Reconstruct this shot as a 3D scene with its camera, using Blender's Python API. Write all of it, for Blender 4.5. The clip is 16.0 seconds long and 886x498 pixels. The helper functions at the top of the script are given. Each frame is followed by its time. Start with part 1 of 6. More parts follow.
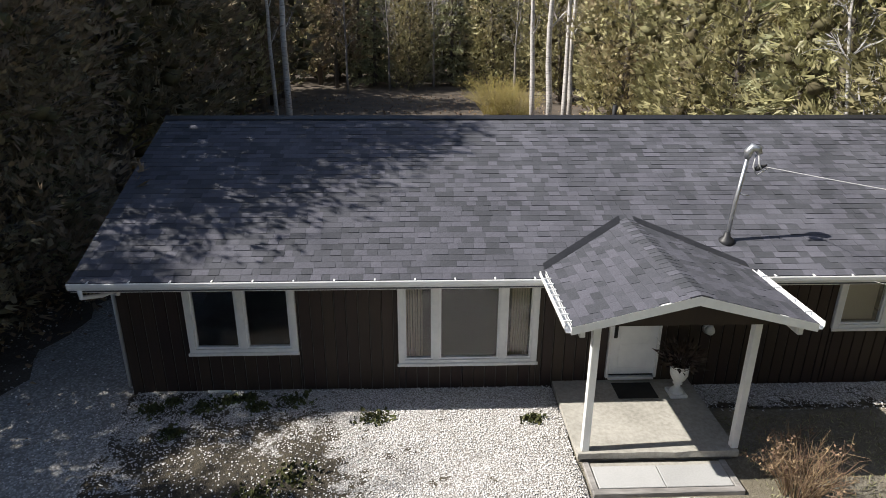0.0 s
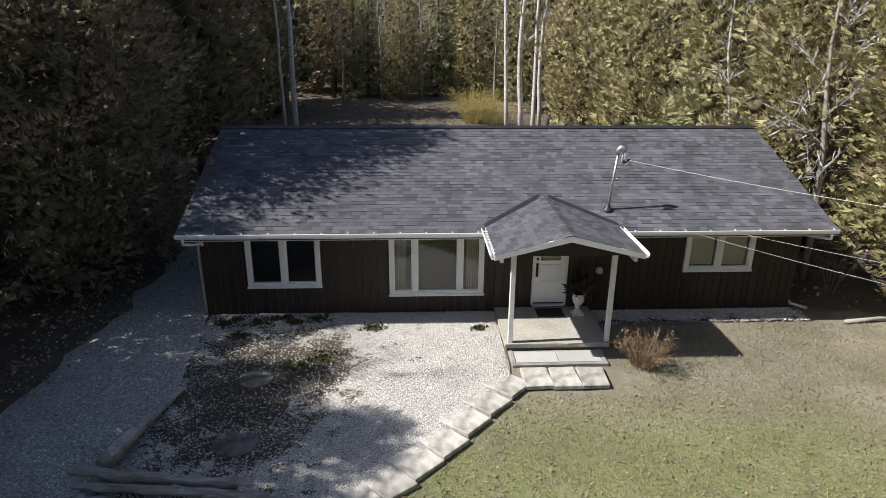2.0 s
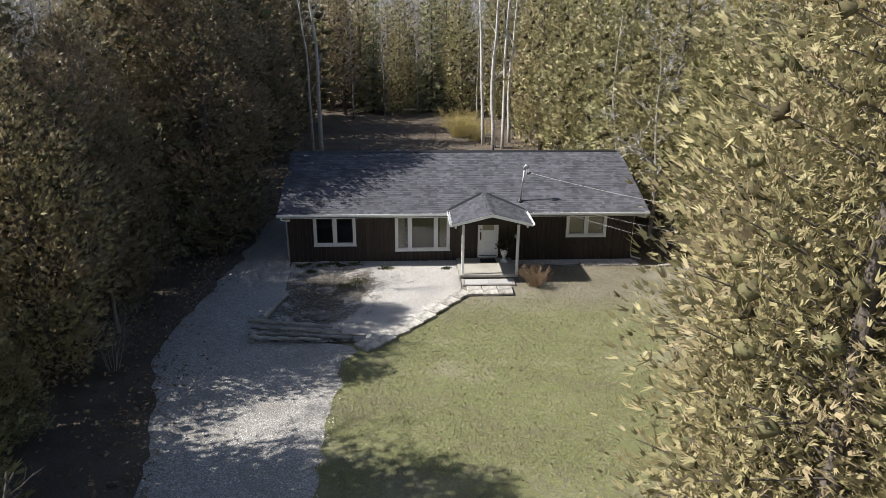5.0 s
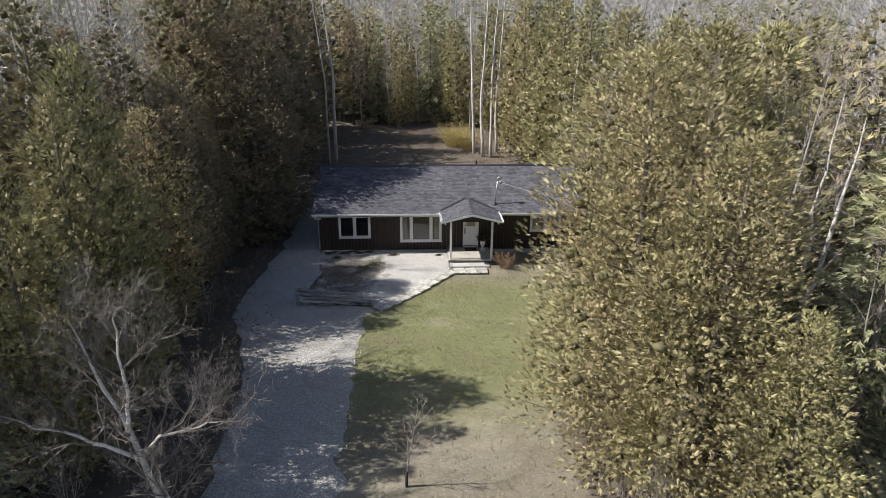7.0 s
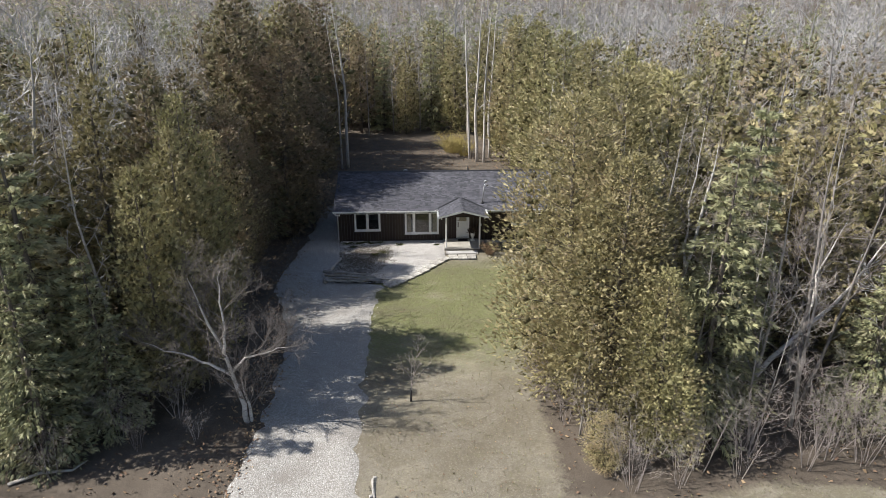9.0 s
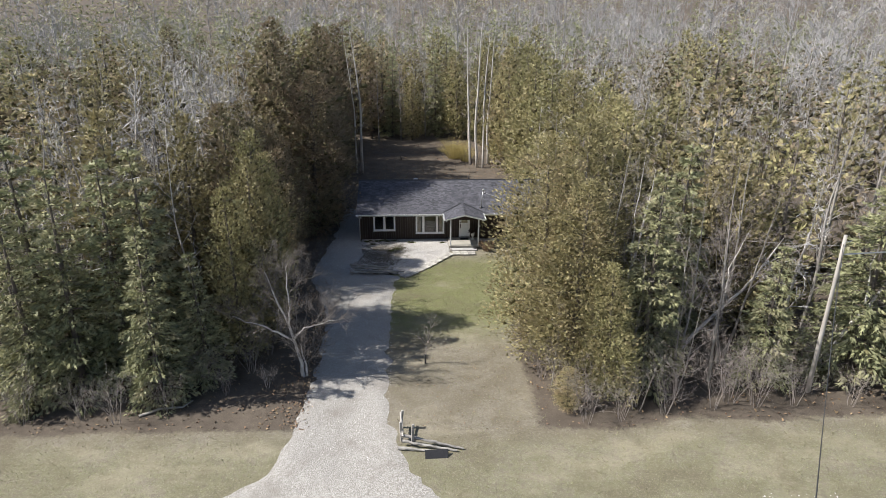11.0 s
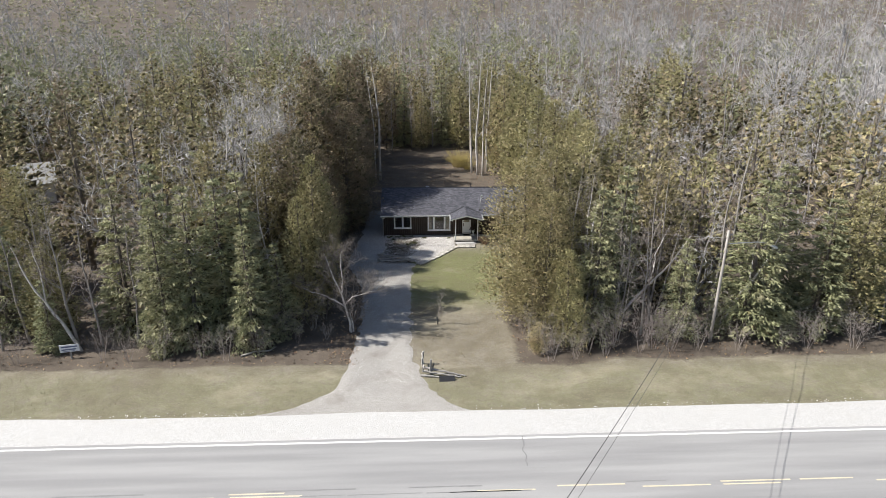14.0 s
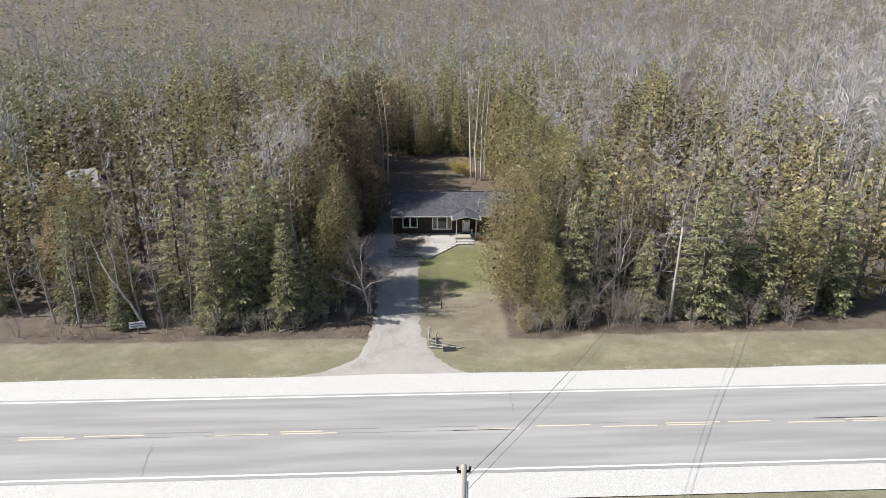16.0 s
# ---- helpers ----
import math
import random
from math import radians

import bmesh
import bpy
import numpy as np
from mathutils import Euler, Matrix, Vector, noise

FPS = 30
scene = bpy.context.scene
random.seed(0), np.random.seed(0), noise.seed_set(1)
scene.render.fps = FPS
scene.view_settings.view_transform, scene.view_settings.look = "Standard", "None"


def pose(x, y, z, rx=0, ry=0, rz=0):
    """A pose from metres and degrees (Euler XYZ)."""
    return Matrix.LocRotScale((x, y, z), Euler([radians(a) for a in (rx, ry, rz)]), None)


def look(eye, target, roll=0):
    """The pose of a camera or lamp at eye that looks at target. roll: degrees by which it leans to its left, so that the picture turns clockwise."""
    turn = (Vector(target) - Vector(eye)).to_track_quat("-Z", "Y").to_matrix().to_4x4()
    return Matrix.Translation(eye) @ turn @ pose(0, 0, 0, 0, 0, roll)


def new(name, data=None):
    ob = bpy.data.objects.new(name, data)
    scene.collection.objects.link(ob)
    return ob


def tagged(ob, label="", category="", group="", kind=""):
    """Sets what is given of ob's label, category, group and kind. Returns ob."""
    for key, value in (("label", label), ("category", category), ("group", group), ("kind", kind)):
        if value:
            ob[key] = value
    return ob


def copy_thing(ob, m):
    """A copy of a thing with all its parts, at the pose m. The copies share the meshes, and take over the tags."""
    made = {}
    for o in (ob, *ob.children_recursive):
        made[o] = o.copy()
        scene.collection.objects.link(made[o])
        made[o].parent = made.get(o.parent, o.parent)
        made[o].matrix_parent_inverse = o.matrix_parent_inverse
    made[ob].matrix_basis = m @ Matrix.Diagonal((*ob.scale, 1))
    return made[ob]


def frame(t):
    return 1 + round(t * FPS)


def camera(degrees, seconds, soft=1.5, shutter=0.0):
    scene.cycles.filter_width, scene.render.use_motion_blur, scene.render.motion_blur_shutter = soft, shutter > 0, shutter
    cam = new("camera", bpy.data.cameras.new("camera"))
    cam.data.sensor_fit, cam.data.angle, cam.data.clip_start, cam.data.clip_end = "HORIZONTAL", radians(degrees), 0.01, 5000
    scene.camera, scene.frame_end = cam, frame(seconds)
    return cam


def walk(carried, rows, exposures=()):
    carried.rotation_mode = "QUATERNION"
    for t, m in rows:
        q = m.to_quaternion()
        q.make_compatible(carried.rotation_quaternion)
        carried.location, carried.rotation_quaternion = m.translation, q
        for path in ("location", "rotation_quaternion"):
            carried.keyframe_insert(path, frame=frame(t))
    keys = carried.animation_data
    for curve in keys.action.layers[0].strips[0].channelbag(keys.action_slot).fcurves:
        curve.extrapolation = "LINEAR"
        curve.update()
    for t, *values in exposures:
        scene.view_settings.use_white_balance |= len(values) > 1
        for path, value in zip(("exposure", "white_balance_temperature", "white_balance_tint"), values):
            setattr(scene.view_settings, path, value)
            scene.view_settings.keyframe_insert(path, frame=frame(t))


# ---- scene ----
cam = camera(69.5, 16.0, soft=0.8)
PATH = [
    (0, (5.06, -9.808, 6.468), (5.134, -7.941, 5.754), 0.3),
    (0.5, (4.927, -11.013, 6.747), (5.03, -9.145, 6.039), 0.6),
    (1, (5.011, -12.289, 6.934), (5.113, -10.418, 6.236), 0.6),
    (1.5, (5.102, -13.627, 7.13), (5.206, -11.755, 6.432), 0.6),
    (2, (5.243, -15.139, 7.439), (5.343, -13.267, 6.743), 0.5),
    (2.5, (5.266, -16.85, 7.821), (5.372, -14.977, 7.129), 0.6),
    (3, (5.212, -18.637, 8.243), (5.322, -16.763, 7.552), 0.6),
    (3.5, (5.256, -20.522, 8.704), (5.364, -18.649, 8.011), 0.5),
    (4, (5.269, -22.47, 9.174), (5.378, -20.596, 8.483), 0.5),
    (4.2, (5.286, -23.31, 9.301), (5.392, -21.433, 8.619), 0.5),
    (6.3, (5.374, -32.631, 12.864), (5.472, -30.768, 12.145), 0.3),
    (6.5, (5.373, -33.477, 12.974), (5.471, -31.61, 12.264), 0.1),
    (7, (5.324, -35.499, 13.313), (5.423, -33.628, 12.615), 0.4),
    (7.5, (5.377, -37.487, 13.791), (5.473, -35.615, 13.094), 0.3),
    (8, (5.454, -39.463, 14.336), (5.544, -37.591, 13.638), 0.2),
    (8.5, (5.465, -41.407, 14.863), (5.552, -39.534, 14.166), -0.1),
    (9, (5.371, -43.364, 15.46), (5.459, -41.491, 14.765), -0.0),
    (11.3, (4.455, -52.646, 19.046), (4.543, -50.78, 18.333), 0.3),
    (11.5, (4.391, -53.488, 19.226), (4.478, -51.619, 18.519), 0.3),
    (12, (4.233, -55.653, 20.034), (4.316, -53.785, 19.325), 0.2),
    (12.5, (4.018, -57.801, 20.826), (4.1, -55.933, 20.115), 0.2),
    (13, (3.843, -59.969, 21.594), (3.925, -58.102, 20.882), 0.2),
    (13.5, (3.732, -62.156, 22.367), (3.812, -60.29, 21.653), 0.2),
    (14, (3.629, -64.403, 23.102), (3.707, -62.536, 22.387), 0.1),
    (14.5, (3.507, -66.664, 23.869), (3.584, -64.797, 23.156), 0.1),
    (15, (3.369, -68.921, 24.602), (3.444, -67.053, 23.891), 0.1),
    (15.5, (3.227, -71.159, 25.194), (3.3, -69.29, 24.487), 0.1),
    (16, (3.042, -73.274, 25.66), (3.118, -71.404, 24.955), 0.1),
]
walk(cam, [(t, look(eye, target, roll)) for t, eye, target, roll in PATH])

# ---- world, sun ----
scene.view_settings.exposure = 0.7
SUN_DIR = Vector((2.66, 0.15, -2.68)).normalized()      # the way the light travels
world = bpy.data.worlds.new("sky")
scene.world = world
world.use_nodes = True
wn = world.node_tree
sky = wn.nodes.new("ShaderNodeTexSky")
sky.sky_type = 'NISHITA'
sky.sun_disc = False
sky.sun_elevation = math.asin(-SUN_DIR.z)
sky.sun_rotation = math.atan2(-SUN_DIR.x, -SUN_DIR.y)
sky.air_density, sky.dust_density, sky.ozone_density = 1.0, 1.2, 1.0
wn.links.new(sky.outputs[0], wn.nodes["Background"].inputs[0])
wn.nodes["Background"].inputs[1].default_value = 0.07
sun_data = bpy.data.lights.new("sun", 'SUN')
sun_data.energy, sun_data.angle, sun_data.color = 4.8, radians(0.53), (1.0, 0.95, 0.87)
sun = new("sun", sun_data)
sun.matrix_basis = look((-60, 0, 60), Vector((-60, 0, 60)) + SUN_DIR)


# ---- materials ----
def material(name):
    m = bpy.data.materials.new(name)
    m.use_nodes = True
    return m, m.node_tree, m.node_tree.nodes["Principled BSDF"]


def link(nt, a, b):
    nt.links.new(a, b)


def tex(nt, kind, scale, detail=4.0, rough=0.6, stretch=None):
    """A noise or cell texture in object metres."""
    co = nt.nodes.new("ShaderNodeTexCoord").outputs["Object"]
    if stretch:
        mp = nt.nodes.new("ShaderNodeMapping")
        mp.inputs["Scale"].default_value = stretch
        link(nt, co, mp.inputs[0])
        co = mp.outputs[0]
    n = nt.nodes.new(kind)
    n.inputs["Scale"].default_value = scale
    if kind == "ShaderNodeTexNoise":
        n.inputs["Detail"].default_value = detail
        n.inputs["Roughness"].default_value = rough
    link(nt, co, n.inputs["Vector"])
    return n


def ramp(nt, fac, stops):
    r = nt.nodes.new("ShaderNodeValToRGB")
    while len(r.color_ramp.elements) < len(stops):
        r.color_ramp.elements.new(0.5)
    for e, (p, c) in zip(r.color_ramp.elements, stops):
        e.position, e.color = p, (*c, 1)
    link(nt, fac, r.inputs[0])
    return r.outputs[0]


def mix(nt, fac, a, b, blend='MIX'):
    n = nt.nodes.new("ShaderNodeMix")
    n.data_type, n.blend_type = 'RGBA', blend
    for sock, v in ((n.inputs[0], fac), (n.inputs[6], a), (n.inputs[7], b)):
        if hasattr(v, "is_linked"):
            link(nt, v, sock)
        elif isinstance(v, (int, float)):
            sock.default_value = v
        else:
            sock.default_value = (*v, 1)
    return n.outputs[2]


def calc(nt, op, a, b=0.0, clamp=False):
    n = nt.nodes.new("ShaderNodeMath")
    n.operation, n.use_clamp = op, clamp
    for sock, v in ((n.inputs[0], a), (n.inputs[1], b)):
        if hasattr(v, "is_linked"):
            link(nt, v, sock)
        else:
            sock.default_value = v
    return n.outputs[0]


def bump(nt, bsdf, height, strength, distance):
    b = nt.nodes.new("ShaderNodeBump")
    b.inputs["Strength"].default_value, b.inputs["Distance"].default_value = strength, distance
    link(nt, height, b.inputs["Height"])
    link(nt, b.outputs[0], bsdf.inputs["Normal"])


def surface(name, dark, light, fine=30.0, coarse=2.0, rough=0.7, relief=0.3, depth=0.01, metal=0.0, vary=None, amount=0.35, stretch=None, spec=0.5):
    """A surface of two tones, varied at two scales; vary: 'island' or 'object' gives each piece its own tone."""
    m, nt, b = material(name)
    f = tex(nt, "ShaderNodeTexNoise", fine, 5, 0.65, stretch)
    c = tex(nt, "ShaderNodeTexNoise", coarse, 3, 0.5)
    col = ramp(nt, f.outputs[0], [(0.3, dark), (0.7, light)])
    col = mix(nt, 0.35, col, ramp(nt, c.outputs[0], [(0.35, dark), (0.65, light)]))
    if vary:
        if vary == 'island':
            r = nt.nodes.new("ShaderNodeNewGeometry").outputs["Random Per Island"]
        else:
            r = nt.nodes.new("ShaderNodeObjectInfo").outputs["Random"]
        tone = calc(nt, 'ADD', calc(nt, 'MULTIPLY', r, 2 * amount), 1 - amount)
        hs = nt.nodes.new("ShaderNodeHueSaturation")
        link(nt, tone, hs.inputs["Value"])
        link(nt, calc(nt, 'ADD', calc(nt, 'MULTIPLY', r, 0.04), 0.48), hs.inputs["Hue"])
        link(nt, col, hs.inputs["Color"])
        col = hs.outputs[0]
    link(nt, col, b.inputs["Base Color"])
    b.inputs["Metallic"].default_value = metal
    b.inputs["Specular IOR Level"].default_value = spec
    link(nt, calc(nt, 'ADD', calc(nt, 'MULTIPLY', f.outputs[0], 0.2), rough - 0.1), b.inputs["Roughness"])
    if relief:
        bump(nt, b, f.outputs[0], relief, depth)
    return m


def leaf_material(name, dark, light, brown, share):
    """Foliage: each spray its own tone, some of it bronzed by winter."""
    m, nt, b = material(name)
    r = nt.nodes.new("ShaderNodeNewGeometry").outputs["Random Per Island"]
    o = nt.nodes.new("ShaderNodeObjectInfo").outputs["Random"]
    col = ramp(nt, r, [(0.0, dark), (0.8, light), (1.0, tuple(1.1 * v for v in light))])
    patch = tex(nt, "ShaderNodeTexNoise", 0.6, 3, 0.6).outputs[0]
    bro = calc(nt, 'ADD', patch, calc(nt, 'MULTIPLY', calc(nt, 'SUBTRACT', o, 0.5), 0.25))
    col = mix(nt, ramp(nt, bro, [(0.62 - share * 0.4, (0, 0, 0)), (0.75 - share * 0.3, (1, 1, 1))]), col, brown)
    hs = nt.nodes.new("ShaderNodeHueSaturation")
    link(nt, calc(nt, 'ADD', calc(nt, 'MULTIPLY', o, 0.42), 0.80), hs.inputs["Value"])
    link(nt, calc(nt, 'ADD', calc(nt, 'MULTIPLY', calc(nt, 'FRACT', calc(nt, 'MULTIPLY', o, 7.31)), 0.022), 0.487), hs.inputs["Hue"])
    hs.inputs["Saturation"].default_value = 0.95
    link(nt, col, hs.inputs["Color"])
    col = hs.outputs[0]
    link(nt, col, b.inputs["Base Color"])
    b.inputs["Roughness"].default_value = 0.55
    b.inputs["Specular IOR Level"].default_value = 0.35
    tr = nt.nodes.new("ShaderNodeBsdfTranslucent")
    link(nt, col, tr.inputs["Color"])
    ms = nt.nodes.new("ShaderNodeMixShader")
    ms.inputs[0].default_value = 0.22
    link(nt, b.outputs[0], ms.inputs[1])
    link(nt, tr.outputs[0], ms.inputs[2])
    link(nt, ms.outputs[0], nt.nodes["Material Output"].inputs[0])
    return m


M_SHINGLE_PIECE = surface("asphalt_shingle", (0.050, 0.051, 0.063), (0.122, 0.124, 0.145), 55, 1.2, 0.9, 0.5, 0.004, vary='object', amount=0.33, spec=0.3)
M_SHINGLE = surface("asphalt_shingle_field", (0.050, 0.051, 0.063), (0.122, 0.124, 0.145), 55, 1.2, 0.9, 0.5, 0.004, vary='island', amount=0.33, spec=0.3)
M_FLASH = surface("dark_flashing", (0.012, 0.012, 0.014), (0.03, 0.03, 0.034), 20, 2, 0.5, 0.1, 0.002)
M_BOARD = surface("brown_stained_board", (0.018, 0.0105, 0.0075), (0.044, 0.026, 0.019), 18, 1.5, 0.65, 0.35, 0.004, vary='object', amount=0.22, stretch=(1, 1, 0.06))
M_WHITE = surface("white_painted_trim", (0.70, 0.70, 0.70), (0.84, 0.84, 0.83), 9, 1.5, 0.45, 0.05, 0.002)
M_VINYL = surface("white_vinyl", (0.74, 0.75, 0.76), (0.84, 0.84, 0.84), 4, 0.8, 0.35, 0.0)
M_DOOR = surface("white_door_paint", (0.72, 0.73, 0.75), (0.84, 0.85, 0.86), 6, 1.0, 0.4, 0.03, 0.002)
M_CONCRETE = surface("weathered_concrete", (0.25, 0.24, 0.21), (0.47, 0.45, 0.41), 14, 1.1, 0.85, 0.35, 0.006)
M_PAVER = surface("pale_concrete_paver", (0.34, 0.34, 0.34), (0.46, 0.46, 0.46), 40, 1.5, 0.85, 0.2, 0.003, vary='object', amount=0.08)
M_FLAG = surface("limestone_flag", (0.20, 0.19, 0.175), (0.56, 0.545, 0.51), 5, 2.6, 0.8, 0.4, 0.01, vary='object', amount=0.16)
M_STONE = surface("white_landscape_stone", (0.42, 0.40, 0.39), (0.76, 0.75, 0.745), 25, 3, 0.75, 0.2, 0.004, vary='island', amount=0.3)
M_LOG = surface("weathered_grey_wood", (0.13, 0.122, 0.115), (0.46, 0.44, 0.42), 14, 2, 0.85, 0.7, 0.01, stretch=(0.12, 1, 1), vary='object', amount=0.2)
M_LID = surface("stained_old_concrete", (0.045, 0.042, 0.038), (0.20, 0.19, 0.18), 5, 2.2, 0.9, 0.5, 0.01)
M_POLE = surface("grey_weathered_pole_wood", (0.22, 0.20, 0.18), (0.46, 0.44, 0.42), 12, 1, 0.85, 0.5, 0.008, stretch=(1, 1, 0.05))
M_STEEL = surface("galvanised_steel", (0.42, 0.43, 0.45), (0.62, 0.63, 0.65), 22, 3, 0.42, 0.05, 0.001, metal=0.9)
M_BLACK = surface("black_rubber", (0.010, 0.010, 0.011), (0.022, 0.022, 0.023), 30, 3, 0.7, 0.2, 0.003)
M_MAT = surface("dark_coir_mat", (0.008, 0.008, 0.008), (0.028, 0.027, 0.026), 160, 6, 0.95, 0.6, 0.006)
M_URN = surface("white_cast_stone", (0.58, 0.58, 0.57), (0.80, 0.80, 0.79), 22, 4, 0.7, 0.2, 0.004)
M_CABLE = surface("pale_service_cable", (0.36, 0.36, 0.37), (0.55, 0.55, 0.56), 30, 3, 0.6, 0.0)
M_WIRE = surface("dark_wire", (0.03, 0.03, 0.03), (0.06, 0.06, 0.06), 30, 3, 0.6, 0.0)
M_BARK = surface("brown_grey_bark", (0.07, 0.056, 0.046), (0.19, 0.165, 0.145), 16, 2, 0.9, 0.8, 0.03, stretch=(1, 1, 0.25))
M_PALE_BARK = surface("pale_grey_bark", (0.18, 0.163, 0.152), (0.37, 0.348, 0.33), 12, 2, 0.85, 0.4, 0.015, stretch=(1, 1, 0.3), vary='object', amount=0.25)
M_TWIG = surface("grey_twig", (0.20, 0.17, 0.155), (0.42, 0.375, 0.355), 6, 0.8, 0.85, 0.0, vary='object', amount=0.25)
# pale grey of far bare crowns, greyed further: distance haze put into the colour
M_HAZE_TWIG = surface("haze_grey_twig", (0.30, 0.292, 0.295), (0.52, 0.508, 0.51), 4, 0.3, 0.85, 0.0, vary='object', amount=0.2)
M_STRAW = surface("dry_stalk", (0.25, 0.17, 0.11), (0.52, 0.40, 0.29), 9, 2, 0.85, 0.0, vary='island', amount=0.3)
M_WILLOW = surface("yellow_willow_stem", (0.30, 0.235, 0.075), (0.52, 0.43, 0.16), 9, 2, 0.75, 0.0, vary='island', amount=0.3)
M_CEDAR = leaf_material("cedar_foliage", (0.215, 0.195, 0.090), (0.425, 0.388, 0.192), (0.37, 0.300, 0.175), 0.24)
M_SPRUCE = leaf_material("spruce_foliage", (0.175, 0.185, 0.100), (0.36, 0.37, 0.205), (0.33, 0.305, 0.195), 0.18)
# cedar foliage again, darkened: shade of the west trees put into the colour
M_SHADED_CEDAR = leaf_material("shaded_cedar_foliage", (0.105, 0.092, 0.052), (0.25, 0.215, 0.124), (0.255, 0.19, 0.126), 0.45)
# added bough cores, coloured dark so that gaps in the crown look shaded
M_BOUGH_CORE = surface("shade_dark_bough_core", (0.075, 0.068, 0.035), (0.165, 0.147, 0.083), 9, 1, 0.95, 0.0, vary='island', amount=0.3, spec=0.2)
M_DARKTWIG = surface("dark_twig", (0.09, 0.075, 0.070), (0.23, 0.20, 0.19), 6, 0.8, 0.85, 0.0, vary='object', amount=0.2)
M_GRASS = surface("grass_blade", (0.125, 0.125, 0.060), (0.29, 0.275, 0.160), 3, 0.25, 0.8, 0.0, vary='island', amount=0.28)
M_LITTER = surface("dead_leaf", (0.13, 0.08, 0.05), (0.36, 0.25, 0.16), 3, 0.5, 0.85, 0.0, vary='island', amount=0.4)
M_PLANT = surface("dark_wreath_foliage", (0.02, 0.022, 0.014), (0.10, 0.06, 0.05), 9, 4, 0.8, 0.0, vary='island', amount=0.4)
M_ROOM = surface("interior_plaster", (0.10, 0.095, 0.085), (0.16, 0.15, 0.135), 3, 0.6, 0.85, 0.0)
M_BLIND = surface("tan_roller_blind", (0.40, 0.34, 0.26), (0.50, 0.44, 0.35), 60, 1, 0.85, 0.1, 0.002)
M_SIGN = surface("white_sign_face", (0.72, 0.73, 0.76), (0.84, 0.85, 0.87), 6, 2, 0.5, 0.0)
M_INK = surface("blue_grey_print", (0.10, 0.12, 0.22), (0.16, 0.18, 0.30), 20, 3, 0.6, 0.0)
M_SOIL = surface("dark_garden_soil", (0.022, 0.018, 0.014), (0.085, 0.07, 0.055), 20, 2, 0.95, 0.8, 0.03)
M_MOSS = surface("moss_tuft", (0.03, 0.035, 0.012), (0.12, 0.125, 0.04), 20, 3, 0.95, 0.6, 0.02, vary='island', amount=0.3)
M_NBR = surface("neighbour_grey_shingle", (0.22, 0.22, 0.22), (0.34, 0.34, 0.33), 20, 1, 0.9, 0.3, 0.01)
M_NBRWALL = surface("neighbour_pale_siding", (0.45, 0.43, 0.40), (0.60, 0.58, 0.55), 8, 1, 0.8, 0.1, 0.004)
M_TARP = surface("white_tarpaulin", (0.72, 0.73, 0.74), (0.86, 0.86, 0.86), 6, 2, 0.6, 0.4, 0.03)
M_LINE_W = surface("white_road_paint", (0.62, 0.62, 0.61), (0.84, 0.84, 0.83), 6, 0.5, 0.7, 0.2, 0.002)
M_LINE_Y = surface("yellow_road_paint", (0.46, 0.42, 0.32), (0.64, 0.58, 0.44), 6, 0.5, 0.7, 0.2, 0.002)
M_TAR = surface("crack_sealant", (0.17, 0.17, 0.175), (0.26, 0.26, 0.265), 9, 1, 0.7, 0.1, 0.002)

# birch bark: white with dark cross marks
M_BIRCH, nt, b = material("white_birch_bark")
f = tex(nt, "ShaderNodeTexNoise", 9, 4, 0.6, (0.5, 0.5, 2.4))
c = tex(nt, "ShaderNodeTexNoise", 1.3, 3, 0.5)
col = ramp(nt, f.outputs[0], [(0.34, (0.05, 0.045, 0.04)), (0.44, (0.50, 0.47, 0.45)), (0.7, (0.74, 0.72, 0.70))])
link(nt, mix(nt, 0.3, col, ramp(nt, c.outputs[0], [(0.3, (0.25, 0.23, 0.21)), (0.7, (0.75, 0.73, 0.71))])), b.inputs["Base Color"])
b.inputs["Roughness"].default_value = 0.75
bump(nt, b, f.outputs[0], 0.3, 0.01)

# window glass
M_GLASS, nt, b = material("window_glass")
b.inputs["Base Color"].default_value = (0.93, 0.95, 0.95, 1)
b.inputs["Transmission Weight"].default_value = 1.0
b.inputs["Roughness"].default_value = 0.01
b.inputs["IOR"].default_value = 1.5

# asphalt: pale, worn, with smoother wheel tracks along the road
M_ASPHALT, nt, b = material("pale_worn_asphalt")
f = tex(nt, "ShaderNodeTexNoise", 35, 5, 0.7)
c = tex(nt, "ShaderNodeTexNoise", 0.5, 3, 0.5, (0.15, 2.2, 1))
col = ramp(nt, f.outputs[0], [(0.3, (0.20, 0.20, 0.205)), (0.7, (0.34, 0.34, 0.345))])
col = mix(nt, 0.55, col, ramp(nt, c.outputs[0], [(0.35, (0.22, 0.22, 0.225)), (0.65, (0.36, 0.36, 0.36))]))
link(nt, col, b.inputs["Base Color"])
b.inputs["Roughness"].default_value = 0.85
bump(nt, b, f.outputs[0], 0.3, 0.005)


